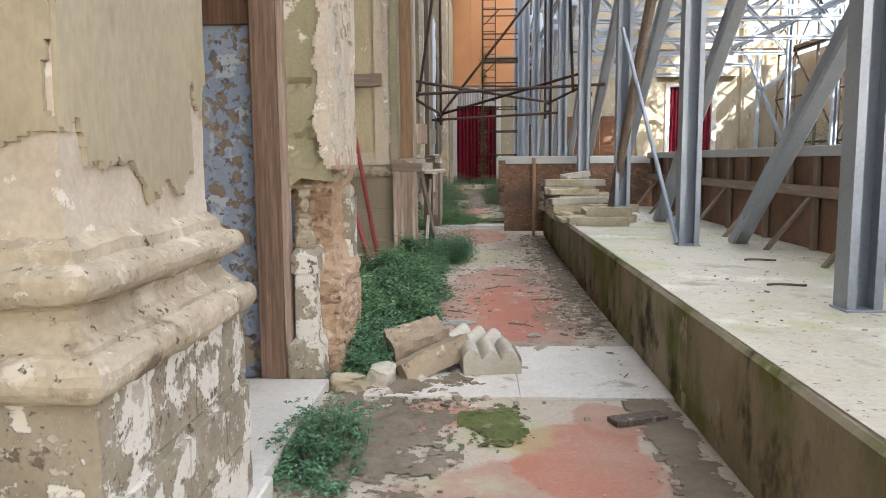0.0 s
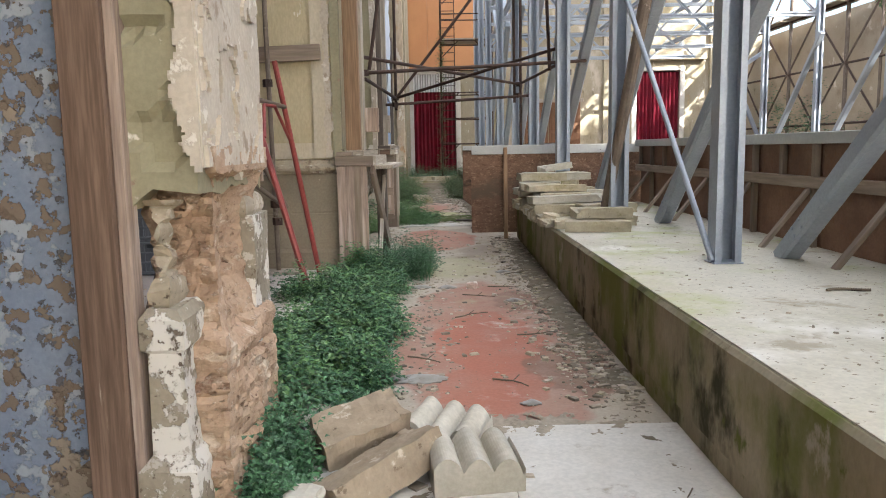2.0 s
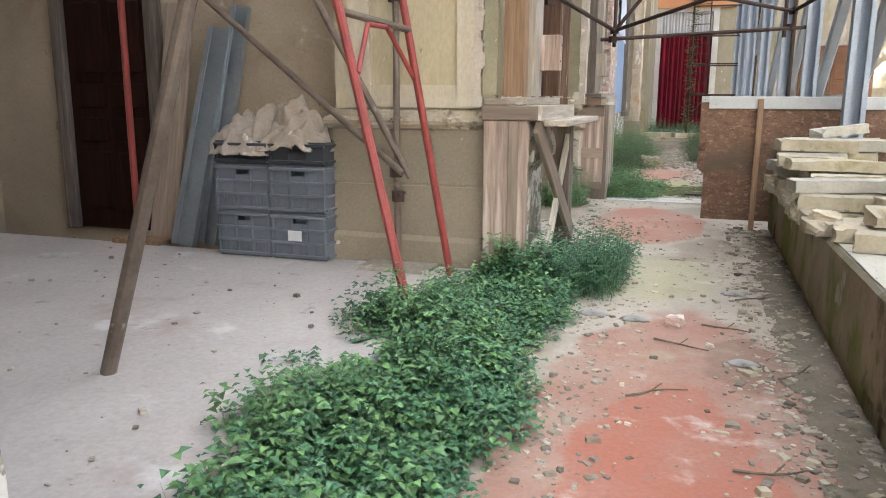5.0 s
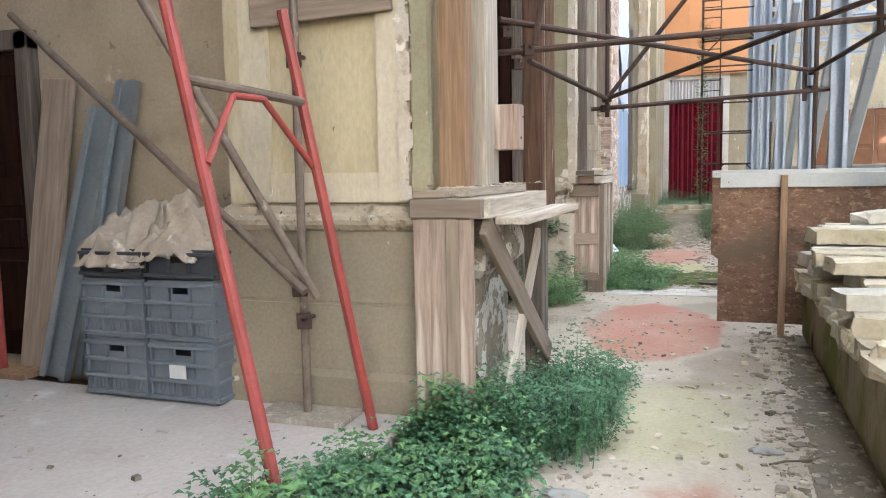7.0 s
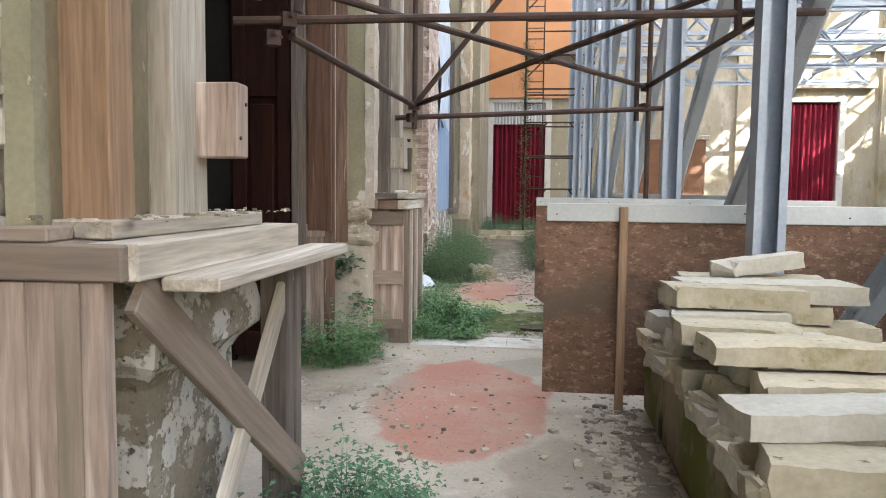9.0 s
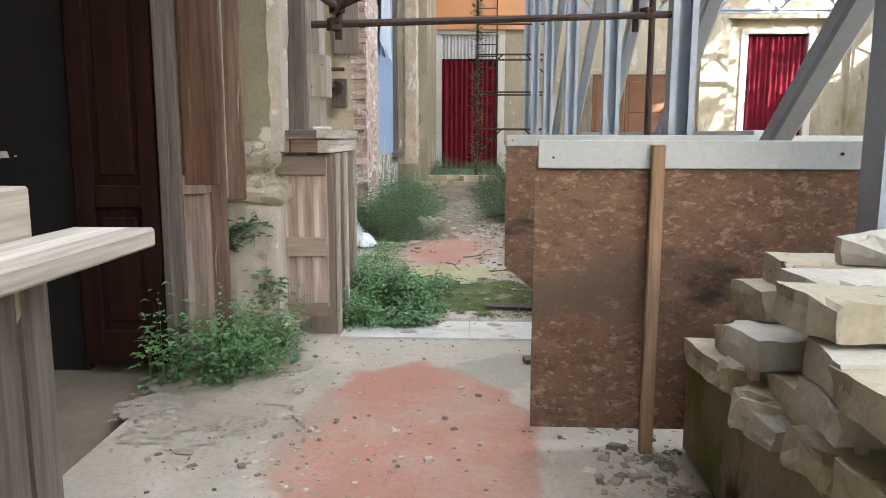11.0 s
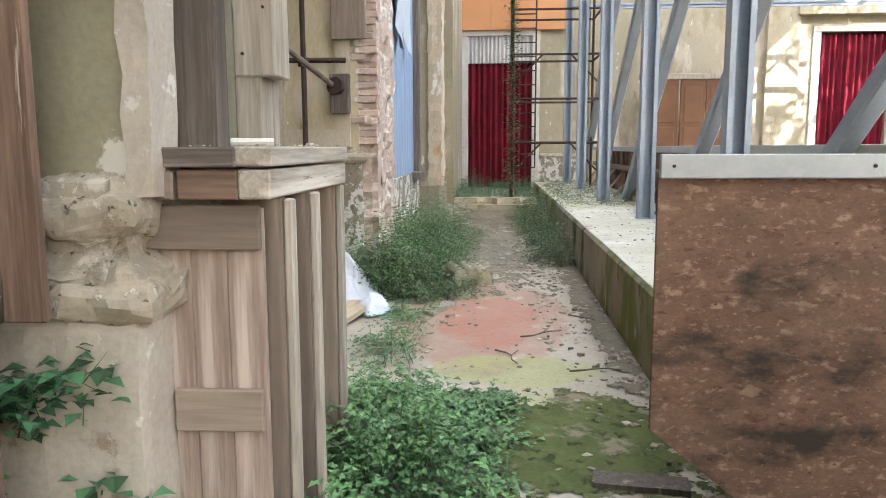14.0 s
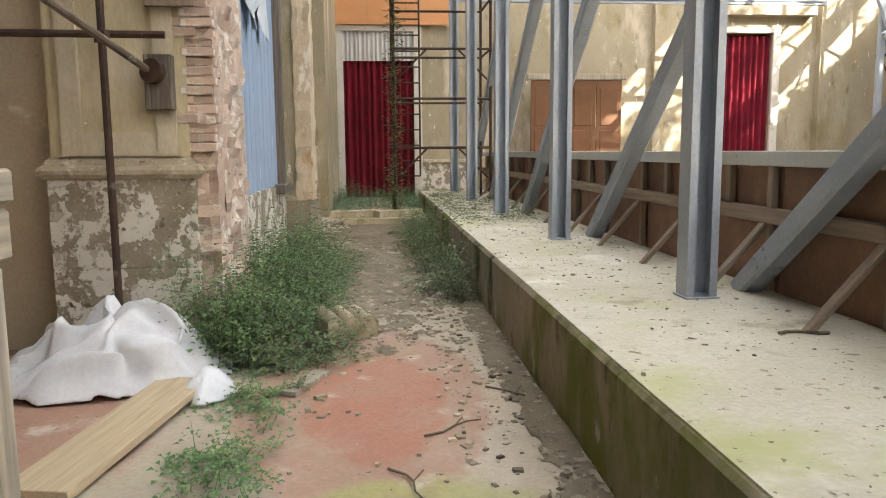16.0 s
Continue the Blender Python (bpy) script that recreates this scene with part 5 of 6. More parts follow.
def profile_member(name, p, q, w, d, material, parent, label=""):
    """A rolled steel C section from p to q."""
    p, q = Vector(p), Vector(q)
    L = (q - p).length
    zax = (q - p).normalized()
    ref = Vector((0, 1, 0)) if abs(zax.y) < 0.9 else Vector((1, 0, 0))
    xax = ref.cross(zax).normalized()
    yax = zax.cross(xax)
    m = Matrix((xax, yax, zax)).transposed().to_4x4()
    m.translation = p
    k = 0.012
    bm = bmesh.new()
    cube(bm, -w / 2, w / 2, d / 2 - k, d / 2, 0, L)
    cube(bm, -w / 2, -w / 2 + k, -d / 2, d / 2 - k, 0, L)
    cube(bm, w / 2 - k, w / 2, -d / 2, d / 2 - k, 0, L)
    cube(bm, -w / 2 + k, -w / 2 + 0.05, -d / 2, -d / 2 + k, 0, L)
    cube(bm, w / 2 - 0.05, w / 2 - k, -d / 2, -d / 2 + k, 0, L)
    for z in (0.12, 0.26, 0.4):
        if z < L:
            for s in (-1, 1):
                tube(bm, (s * w * 0.32, -d / 2 - 0.006, z), (s * w * 0.32, -d / 2 + 0.004, z), 0.012, 6)
    return part(name, bm, material, parent, label, False, m)


def box_strut(name, p, q, w, d, parent):
    """A closed steel box section with eased edges, end collars and bolt heads, from p to q."""
    p, q = Vector(p), Vector(q)
    L = (q - p).length
    zax = (q - p).normalized()
    ref = Vector((0, 1, 0)) if abs(zax.y) < 0.9 else Vector((1, 0, 0))
    xax = ref.cross(zax).normalized()
    m = Matrix((xax, zax.cross(xax), zax)).transposed().to_4x4()
    m.translation = p
    bm = bmesh.new()
    cube(bm, -w / 2, w / 2, -d / 2, d / 2, 0, L, 0.022)
    for z in (0.35, 0.47, L * 0.5, L * 0.5 + 0.12, L - 0.4):
        for s in (-1, 1):
            tube(bm, (s * w * 0.24, -d / 2 - 0.010, z), (s * w * 0.24, d / 2 + 0.010, z), 0.014, 6)
            tube(bm, (-w / 2 - 0.010, s * d * 0.22, z + 0.05), (w / 2 + 0.010, s * d * 0.22, z + 0.05), 0.014, 6)
    return part(name, bm, STEEL, parent, "", False, m)


def steel_frames():
    rows = [(1.2, 2.28, LEDGE_Z), (4.4, 2.21, LEDGE_Z), (7.72, 2.14, LEDGE_Z), (10.6, 2.02, LEDGE_Z), (13.75, 1.92, LEDGE_Z), (17.0, 1.90, LEDGE2_Z), (20.35, 1.92, LEDGE2_Z), (23.6, 1.82, LEDGE2_Z), (26.9, 1.74, LEDGE2_Z), (30.2, 1.72, LEDGE2_Z), (33.4, 1.72, LEDGE2_Z)]
    for i, (y, x, z) in enumerate(rows):
        t = thing("shoring_tower", "galvanised steel shoring tower with raking struts", "shoring", "shoring towers", at=(x, y, z))
        profile_member("column", (x, y, z), (x, y, 9.6), 0.20, 0.17, STEEL, t)
        part("base_plate", box(x - 0.115, x + 0.115, y - 0.10, y + 0.10, z, z + 0.012, 0.003), STEEL, t)
        bx = x + (0.58 if y < 15 else 0.44)
        rise = 2.95 if y < 15 else 2.75
        box_strut("strut", (bx, y + 0.25, z - 0.02), (bx, y - 5.6, z + rise * 1.6), 0.16, 0.15, t)
        box_strut("strut", (bx, y + 0.25, 9.4), (bx, y - 5.5, z + rise * 1.6), 0.14, 0.13, t)
        profile_member("crossbar", (x, y + 0.1, 5.15), (x + 9.0, y + 0.1, 5.15), 0.13, 0.10, STEEL, t)
        profile_member("crossbar", (x, y + 0.1, 6.05), (x + 9.0, y + 0.1, 6.05), 0.11, 0.09, STEEL, t)
        if y < 27:
            profile_member("column", (x + 9.0, y, 0.2), (x + 9.0, y, 9.6), 0.18, 0.15, STEEL, t)
            box_strut("strut", (x + 9.0, y + 0.25, 0.4), (x + 9.0, y - 3.6, 4.6), 0.15, 0.13, t)
        for k in range(5):
            a = x + 0.2 + k * 1.75
            profile_member("web", (a, y + 0.1, 5.15), (a + 0.87, y + 0.1, 6.05), 0.07, 0.06, STEEL, t)
            profile_member("web", (a + 0.87, y + 0.1, 6.05), (a + 1.75, y + 0.1, 5.15), 0.07, 0.06, STEEL, t)
        profile_member("strut", (x + 3.6, y + 0.2, 6.1), (x + 0.1, y + 0.2, 9.2), 0.12, 0.10, STEEL, t)
    for x in (2.05, 5.6, 9.1):
        for z in (5.35, 6.4):
            g = thing("steel_girder", "long galvanised steel girder tying the shoring towers", "girder", "long girders", at=(x, 0, z))
            profile_member("chord", (x, 3.0, z + 0.1), (x, 33.5, z + 0.1), 0.12, 0.10, STEEL, g)
    # braces standing before the end wall
    g = thing("brace_frame", "sunlit crossed steel braces before the end wall", "shoring", at=(12.2, 33.0, 0.4))
    for p, q in (((11.4, 33.0, 6.0), (13.4, 33.0, 1.4)), ((12.0, 33.2, 0.4), (12.0, 33.2, 6.2)), ((13.6, 33.0, 5.4), (11.9, 33.0, 4.3))):
        box_strut("brace", p, q, 0.16, 0.12, g)
    # slender pieces close by the walk
    single("leaning_pole", tube(bmesh.new(), (1.88, 10.75, LEDGE_Z), (2.36, 9.75, 4.6), 0.060, 12, 0.072), TUBE_GREY, "round grey pole leaning against the steel frame", "pole")
    single("tie_rod", pipe((2.03, 7.66, LEDGE_Z + 0.02), (1.86, 9.9, 3.2), 0.024), STEEL, "thin steel tie rod", "rod")


def coupler(t, p):
    bm = bmesh.new()
    bmesh.ops.create_cube(bm, size=0.085, matrix=Matrix.Translation(p) @ Matrix.Rotation(0.6, 4, "Z"))
    tube(bm, Vector(p) + Vector((0.03, -0.07, 0.02)), Vector(p) + Vector((0.03, 0.07, 0.02)), 0.014, 6)
    part("coupler", bm, RUST, t)


def tube_scaffold():
    t = thing("tube_scaffold", "rusty tube and coupler scaffold bridging the walkway", "scaffold", at=(0.4, 12.6, 0.6))
    A, B, C, D = (-1.05, 13.13, 2.68), (1.95, 14.02, 2.88), (-0.76, 16.2, 2.52), (1.62, 17.0, 2.80)
    lines = [((-1.35, 13.04, 2.66), (2.35, 14.13, 2.91)), ((-0.95, 16.2, 2.40), (1.85, 17.0, 2.58)), ((-1.25, 12.95, 2.92), D), (C, (1.86, 13.9, 3.08)), ((-1.05, 13.2, 2.60), C),
             ((2.05, 13.98, LEDGE_Z), (2.05, 13.98, 7.5)), ((1.64, 16.95, LEDGE2_Z), (1.64, 16.95, 7.5)), ((-0.76, 16.25, 2.3), (-0.76, 16.25, 7.5)), (B, D),
             ((-0.78, 16.15, 2.48), (1.3, 16.4, 5.1)), ((1.53, 17.05, 2.45), (1.50, 17.05, 7.5)), ((1.75, 13.95, 2.75), (1.66, 13.9, 4.6)), ((-0.98, 13.1, 2.72), (-0.7, 13.2, 4.6))]
    for p, q in lines:
        part("tube", pipe(p, q, 0.027, 8), RUST, t)
    for p in (A, B, C, D, (2.03, 13.96, 2.72), (1.9, 13.95, 3.04), (1.6, 16.95, 2.58), (-1.12, 13.05, 2.56), (-1.2, 13.0, 2.82), (-0.78, 16.2, 2.40), (1.99, 13.97, 2.98)):
        coupler(t, p)
    u = thing("tube_scaffold", "rusty tube prop tied to the brick pier", "scaffold", at=(-1.9, 20.8, 0.2))
    for p, q in (((-2.02, 21.32, 0.15), (-2.06, 21.42, 5.0)), ((-3.8, 21.3, 2.52), (-1.62, 21.42, 2.52)), ((-2.3, 18.2, 3.0), (-1.78, 21.55, 2.28)), ((-1.25, 17.6, 1.6), (-1.25, 17.6, 6.5))):
        part("tube", pipe(p, q, 0.027, 8), RUST if p[0] != -2.3 else TUBE_GREY, u)
    part("foot_plate", tube(bmesh.new(), (-1.76, 21.5, 2.28), (-1.74, 21.56, 2.27), 0.09, 14), RUST, u)
    coupler(u, (-2.04, 21.37, 2.50))


def scaffold_tower():
    t = thing("scaffold_tower", "rusty ladder scaffold tower overgrown with creeper", "scaffold", at=(1.2, 31.0, 0.3))
    X, Y = (0.25, 2.15), (30.6, 32.0)
    for x in X:
        for y in Y:
            part("upright", pipe((x, y, 0.3), (x, y, 9.0), 0.03, 8), RUST, t)
    for x in (0.75,):
        part("upright", pipe((x, 30.6, 1.2), (x, 30.6, 9.0), 0.02, 6), RUST, t)
    for k in range(9):
        z = 1.75 + k * 0.95
        for y in Y:
            part("ledger", pipe((X[0], y, z), (X[1], y, z), 0.024, 6), RUST, t)
        for x in X:
            part("ledger", pipe((x, Y[0], z), (x, Y[1], z), 0.024, 6), RUST, t)
    for k in range(24):
        z = 1.2 + k * 0.3
        part("rung", pipe((0.25, 30.58, z), (0.75, 30.58, z), 0.014, 6), RUST, t)
    for k in range(4):
        z = 1.75 + k * 1.9
        part("brace", pipe((0.3, 30.6, z - 0.6), (0.9, 30.6, z), 0.02, 6), RUST, t)
        part("brace", pipe((2.1, 30.6, z - 0.6), (1.5, 30.6, z), 0.02, 6), RUST, t)
    part("deck", box(0.25, 2.15, 30.6, 32.0, 5.58, 5.63, 0.004), WOOD_PALE, t, "bleached deck boards")
    foliage("creeper", [(0.25 + random.gauss(0, 0.04), 30.55 + random.gauss(0, 0.06), 0.3 + 5.5 * random.random(), 0.3, 0.25, 9) for _ in range(150)], LEAF_DRY, "dry creeper climbing the scaffold tower", "creeper", 0.07)


def wall_scaffold():
    """Crossed tube scaffold bays along the far side of the nave, and a bush at their foot."""
    for k in range(6):
        y = 11.5 + 4.1 * k
        t = thing("tube_scaffold", "tall rusty tube scaffold bay with crossed braces by the far wall", "scaffold", "wall scaffolds", at=(13.9, y, 0.2))
        for yy in (y, y + 2.05, y + 4.0):
            part("upright", pipe((13.9, yy, 0.2), (13.9, yy, 9.3), 0.045, 8), TUBE_GREY, t)
        for z in (2.2, 4.2, 6.2, 7.6):
            part("ledger", pipe((13.88, y, z), (13.88, y + 4.0, z), 0.04, 8), RUST, t)
        for z0, z1 in ((0.4, 4.2), (4.2, 7.9)):
            part("brace", pipe((13.85, y, z0), (13.85, y + 4.0, z1), 0.036, 8), RUST, t)
            part("brace", pipe((13.83, y + 4.0, z0), (13.83, y, z1), 0.036, 8), TUBE_GREY, t)
        part("deck", box(13.5, 14.3, y, y + 4.0, 6.24, 6.29, 0.005), WOOD_PALE, t, "bleached deck boards")
    foliage("bush", [(13.2 + random.gauss(0, 0.7), 29.5 + random.gauss(0, 0.9), 0.4 + abs(random.gauss(0, 0.9)), 0.7, 0.7, 26) for _ in range(110)], LEAF, "dark green bush growing by the far wall", "bush", 0.10)


def red_trestle():
    t = thing("trestle", "red painted tubular trestle frame standing in the weeds", "trestle", at=(-1.6, 10.0, 0.17))
    part("leg", pipe((-1.38, 9.50, 0.26), (-2.08, 9.74, 2.75), 0.032), RED_TUBE, t)
    part("leg", pipe((-1.42, 10.62, 0.17), (-1.78, 10.38, 2.55), 0.030), RED_TUBE, t)
    part("crossbar", pipe((-1.90, 9.68, 2.12), (-1.70, 10.42, 2.06), 0.026), TUBE_GREY, t, "worn brown crossbar")
    part("brace", pipe((-1.76, 9.64, 1.72), (-1.82, 9.95, 2.06), 0.018), RED_TUBE, t)
    part("brace", pipe((-1.74, 10.10, 2.05), (-1.66, 10.48, 1.68), 0.018), RED_TUBE, t)
    part("brace", pipe((-1.82, 9.95, 2.06), (-1.74, 10.10, 2.05), 0.018), RED_TUBE, t)
    u = thing("tube_props", "grey-brown scaffold tubes leaning and clamped together", "scaffold", at=(-1.9, 10.7, 0.2))
    part("tube", pipe((-1.91, 10.72, 0.2), (-1.95, 10.80, 3.4), 0.027), TUBE_GREY, u)
    part("tube", pipe((-1.76, 10.62, 0.94), (-2.62, 10.15, 2.80), 0.027), TUBE_GREY, u)
    part("tube", pipe((-1.80, 10.55, 0.98), (-4.35, 10.95, 2.85), 0.027), TUBE_GREY, u)
    part("foot_board", box(-2.2, -1.6, 10.55, 10.85, 0.17, 0.205, 0.004), WOOD_PALE, u, "pale foot board")
    for p in ((-1.9, 10.66, 0.98), (-1.89, 10.68, 0.78), (-1.95, 10.78, 2.35)):
        coupler(u, p)
    v = thing("red_post", "thin red prop on a board before the dark door", "prop", at=(-4.75, 11.0, 0.17))
    part("tube", pipe((-4.75, 11.0, 0.2), (-4.76, 11.0, 3.6), 0.032), RED_TUBE, v)
    part("foot_board", box(-4.95, -4.4, 10.85, 11.1, 0.17, 0.21, 0.004), WOOD_ORANGE, v)
    single("leaning_tube", pipe((-2.42, 7.95, 0.17), (-1.36, 7.95, 3.3), 0.04), TUBE_GREY, "grey prop leaning beside the broken pier", "prop")


def bay_things():
    d = thing("panelled_door", "dark red-brown panelled door in a grey frame", "door", kind="structure", at=(-5.3, 11.45, 0.17))
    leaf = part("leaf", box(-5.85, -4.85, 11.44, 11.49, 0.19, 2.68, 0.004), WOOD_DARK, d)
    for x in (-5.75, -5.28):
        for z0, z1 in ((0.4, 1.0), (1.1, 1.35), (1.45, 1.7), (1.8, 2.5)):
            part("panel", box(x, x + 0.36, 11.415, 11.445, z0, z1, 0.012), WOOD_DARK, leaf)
    part("frame", box(-6.0, -5.86, 11.38, 11.5, 0.17, 2.85, 0.01), WOOD_GREY, d)
    part("frame", box(-4.84, -4.70, 11.38, 11.5, 0.17, 2.85, 0.01), WOOD_GREY, d)
    part("frame", box(-6.0, -4.70, 11.38, 11.5, 2.70, 2.86, 0.01), WOOD_GREY, d)
    beam("leaning_plank", (-4.55, 11.12, 0.17), (-4.42, 11.42, 2.45), 0.30, 0.045, WOOD, None, up=(0, 1, 0), tags=("long weathered plank leaning on the wall", "plank"))
    for i, (x, w) in enumerate(((-4.22, 0.24), (-4.02, 0.18))):
        m = profile_member("steel_channel", (x, 10.98 + 0.12 * i, 0.17), (x + 0.28, 11.36 + 0.05 * i, 2.2 + 0.2 * i), w, 0.07, STEEL_GALV, None)
        tagged(m, "galvanised steel channel leaning on the wall", "channel", "leaning channels")


def crate(x, y, z, dark, tag=False):
    t = thing("crate", "dark open plastic crate" if dark else "dusty grey plastic stacking crate with grip holes", "crate", "stacked crates", at=(x, y, z))
    m = CRATE_DARK if dark else CRATE
    w, d, h = 0.52, 0.40, 0.20 if dark else 0.405
    k = 0.012
    part("base", box(x, x + w, y, y + d, z, z + 0.02, 0.003), m, t)
    for nm, a, b, c, e in (("wall", x, x + w, y, y + k), ("wall", x, x + w, y + d - k, y + d), ("wall", x, x + k, y + k, y + d - k), ("wall", x + w - k, x + w, y + k, y + d - k)):
        bm = bmesh.new()
        front = e - c < 0.02
        # wall with a grip opening: lower field, sides and rim
        if front:
            cube(bm, a, b, c, e, z + 0.02, z + h - 0.09)
            cube(bm, a, a + w * 0.38, c, e, z + h - 0.09, z + h - 0.045)
            cube(bm, b - w * 0.38, b, c, e, z + h - 0.09, z + h - 0.045)
            cube(bm, a, b, c, e, z + h - 0.045, z + h)
        else:
            cube(bm, a, b, c, e, z + 0.02, z + h)
        wall = part(nm, bm, m, t)
        if tag and c == y:
            part("label_card", box(x + 0.17, x + 0.30, y - 0.040, y - 0.035, z + 0.17, z + 0.26), PAPER, wall, "white paper label")
    for zz in ((z + h - 0.03, z + 0.03) if dark else (z + h - 0.03, z + h * 0.64, z + h * 0.36, z + 0.03)):
        part("rim", box(x - 0.004, x + w + 0.004, y - 0.034, y - 0.001, zz - 0.010, zz + 0.014, 0.004), m, t)
        part("rim", box(x + w + 0.001, x + w + 0.020, y, y + d, zz - 0.010, zz + 0.014, 0.004), m, t)
    if not dark:
        for i in range(15):
            xx = x + 0.03 + i * 0.033
            part("rib", box(xx, xx + 0.006, y - 0.007, y - 0.001, z + 0.05, z + h * 0.34, 0.0), m, t)
    for i in range(4):
        xx = x + 0.005 + i * (w - 0.02) / 3
        part("corner_rib", box(xx, xx + 0.014, y - 0.026, y - 0.001, z + 0.045, z + h - 0.04, 0.0), m, t)


def crumpled(name, at, size, seed, material, label, category, cuts=26, lift=1.0, group="", soft=1):
    bm = bmesh.new()
    n = cuts
    g = []
    for i in range(n + 1):
        row = []
        for j in range(n + 1):
            u, v = i / n * 2 - 1, j / n * 2 - 1
            r = min(1.0, (u * u + v * v) ** 0.5)
            hump = max(0.0, 1 - r ** 1.6)
            p = Vector((u * 2.1 + seed, v * 2.1, seed))
            q = p + noise.noise_vector(p * 0.9) * 0.5
            fold = 0.5 + 0.45 * noise.noise(q * 0.75) + 0.40 * (1 - min(1.0, 2.2 * abs(noise.noise(q * 1.3)))) + 0.18 * (1 - min(1.0, 2.2 * abs(noise.noise(q * 2.7))))
            hump *= 1.25
            wob = noise.noise_vector(p * 1.3) * 0.22
            row.append(bm.verts.new(((u + wob.x) * size[0] / 2, (v + wob.y) * size[1] / 2, (0.03 + hump * max(0.08, fold) * lift) * size[2])))
        g.append(row)
    for i in range(n):
        for j in range(n):
            u, v = (i + 0.5) / n * 2 - 1, (j + 0.5) / n * 2 - 1
            if u * u + v * v < 1.0 + 0.25 * noise.noise(Vector((u * 3, v * 3, seed))):
                bm.faces.new((g[i][j], g[i + 1][j], g[i + 1][j + 1], g[i][j + 1]))
    for v in [v for v in bm.verts if not v.link_faces]:
        bm.verts.remove(v)
    for _ in range(soft):
        bmesh.ops.smooth_vert(bm, verts=bm.verts, factor=0.5, use_axis_x=True, use_axis_y=True, use_axis_z=True)
    ob = single(name, bm, material, label, category, group, "", True, pose(*at))
    s = ob.modifiers.new("thickness", "SOLIDIFY")
    s.thickness = 0.006
    return ob


def slab_mesh(L, w, h, rnd, moulded):
    """A salvaged slab: tapering, with chipped corners and, on some, a moulded long edge."""
    bm = rough_box(-L / 2, L / 2, -w / 2, w / 2, 0, h, 0.04, 0.006, 16.0)
    taper, skew, bite, seed = rnd.uniform(-0.18, 0.18), rnd.uniform(-0.15, 0.15), rnd.uniform(0.05, 0.14), rnd.uniform(0, 50)
    cx, cy = rnd.choice((-1, 1)) * L / 2, rnd.choice((-1, 1)) * w / 2
    for v in bm.verts:
        p = v.co
        u = p.x / L
        p.y *= 1 + taper * u * 2
        p.x += skew * p.y + 0.018 * noise.noise(Vector((p.y * 9, p.z * 14, seed))) * (1 if abs(u) > 0.42 else 0)
        d = math.hypot(p.x - cx, p.y - cy)
        if d < bite:
            p.z -= (bite - d) * 0.5 * (p.z / h)
            p.x -= math.copysign(bite - d, cx) * 0.7
        if moulded and p.y < -w * 0.3:
            p.z -= 0.35 * h * (0.5 - 0.5 * math.cos(6.28 * min(1.0, (-p.y / w - 0.3) * 5))) * (p.z / h)
    return bm


def stone_stack():
    """Salvaged mouldings and slabs piled on the foundation by the barrier."""
    rnd = random.Random(5)
    lab = "salvaged pale stone slab piled on the concrete block"
    for layer, (n, y0, y1) in enumerate(((11, 10.2, 13.8), (9, 10.9, 13.7), (8, 11.2, 13.6), (5, 11.7, 13.5), (3, 12.5, 13.4))):
        for i in range(n):
            yy = y0 + (y1 - y0) * (i + 0.5) / n
            L, w, h = rnd.uniform(0.50, 0.95), (y1 - y0) / n * rnd.uniform(0.82, 1.0), 0.105 * rnd.uniform(0.82, 1.0)
            x0 = 1.18 + (rnd.uniform(-0.10, 0.10) if layer < 2 else rnd.uniform(-0.14, 0.24))
            single("stone_slab", slab_mesh(L, w, h, rnd, (i + layer) % 3 == 0), STONE_WHITE if rnd.random() < 0.45 else LIMESTONE, lab, "stone", "piled stones", "", False, pose(x0 + L / 2, yy, LEDGE_Z + 0.004 + layer * 0.108, rnd.uniform(-1.5, 1.5), rnd.uniform(-1.5, 1.5), rnd.uniform(-8, 8)))
    for i in range(4):
        single("stone_slab", slab_mesh(0.68, 0.2, 0.11, rnd, i % 2 == 0), LIMESTONE, lab, "stone", "piled stones", "", False, pose(1.66 + 0.1 * i, 9.98 + 0.30 * i, LEDGE_Z + 0.005 + 0.115 * (i % 2), 0, 0, rnd.uniform(-10, 10)))
    single("stone_slab", slab_mesh(0.5, 0.14, 0.09, rnd, False), STONE_WHITE, "pale stone bar tilted on top of the pile", "stone", "piled stones", "", False, pose(1.72, 13.2, LEDGE_Z + 0.56, 0, -7, 12))
    for i in range(9):
        rock("rubble_stone", (1.24 + rnd.uniform(-0.05, 0.03), 10.7 + i * 0.33, LEDGE_Z + 0.07), (0.2, 0.25, 0.16), LIMESTONE, i + 3, "rough broken stone lodged in the pile", "stone", "piled stones", rnd.uniform(0, 90), 10)


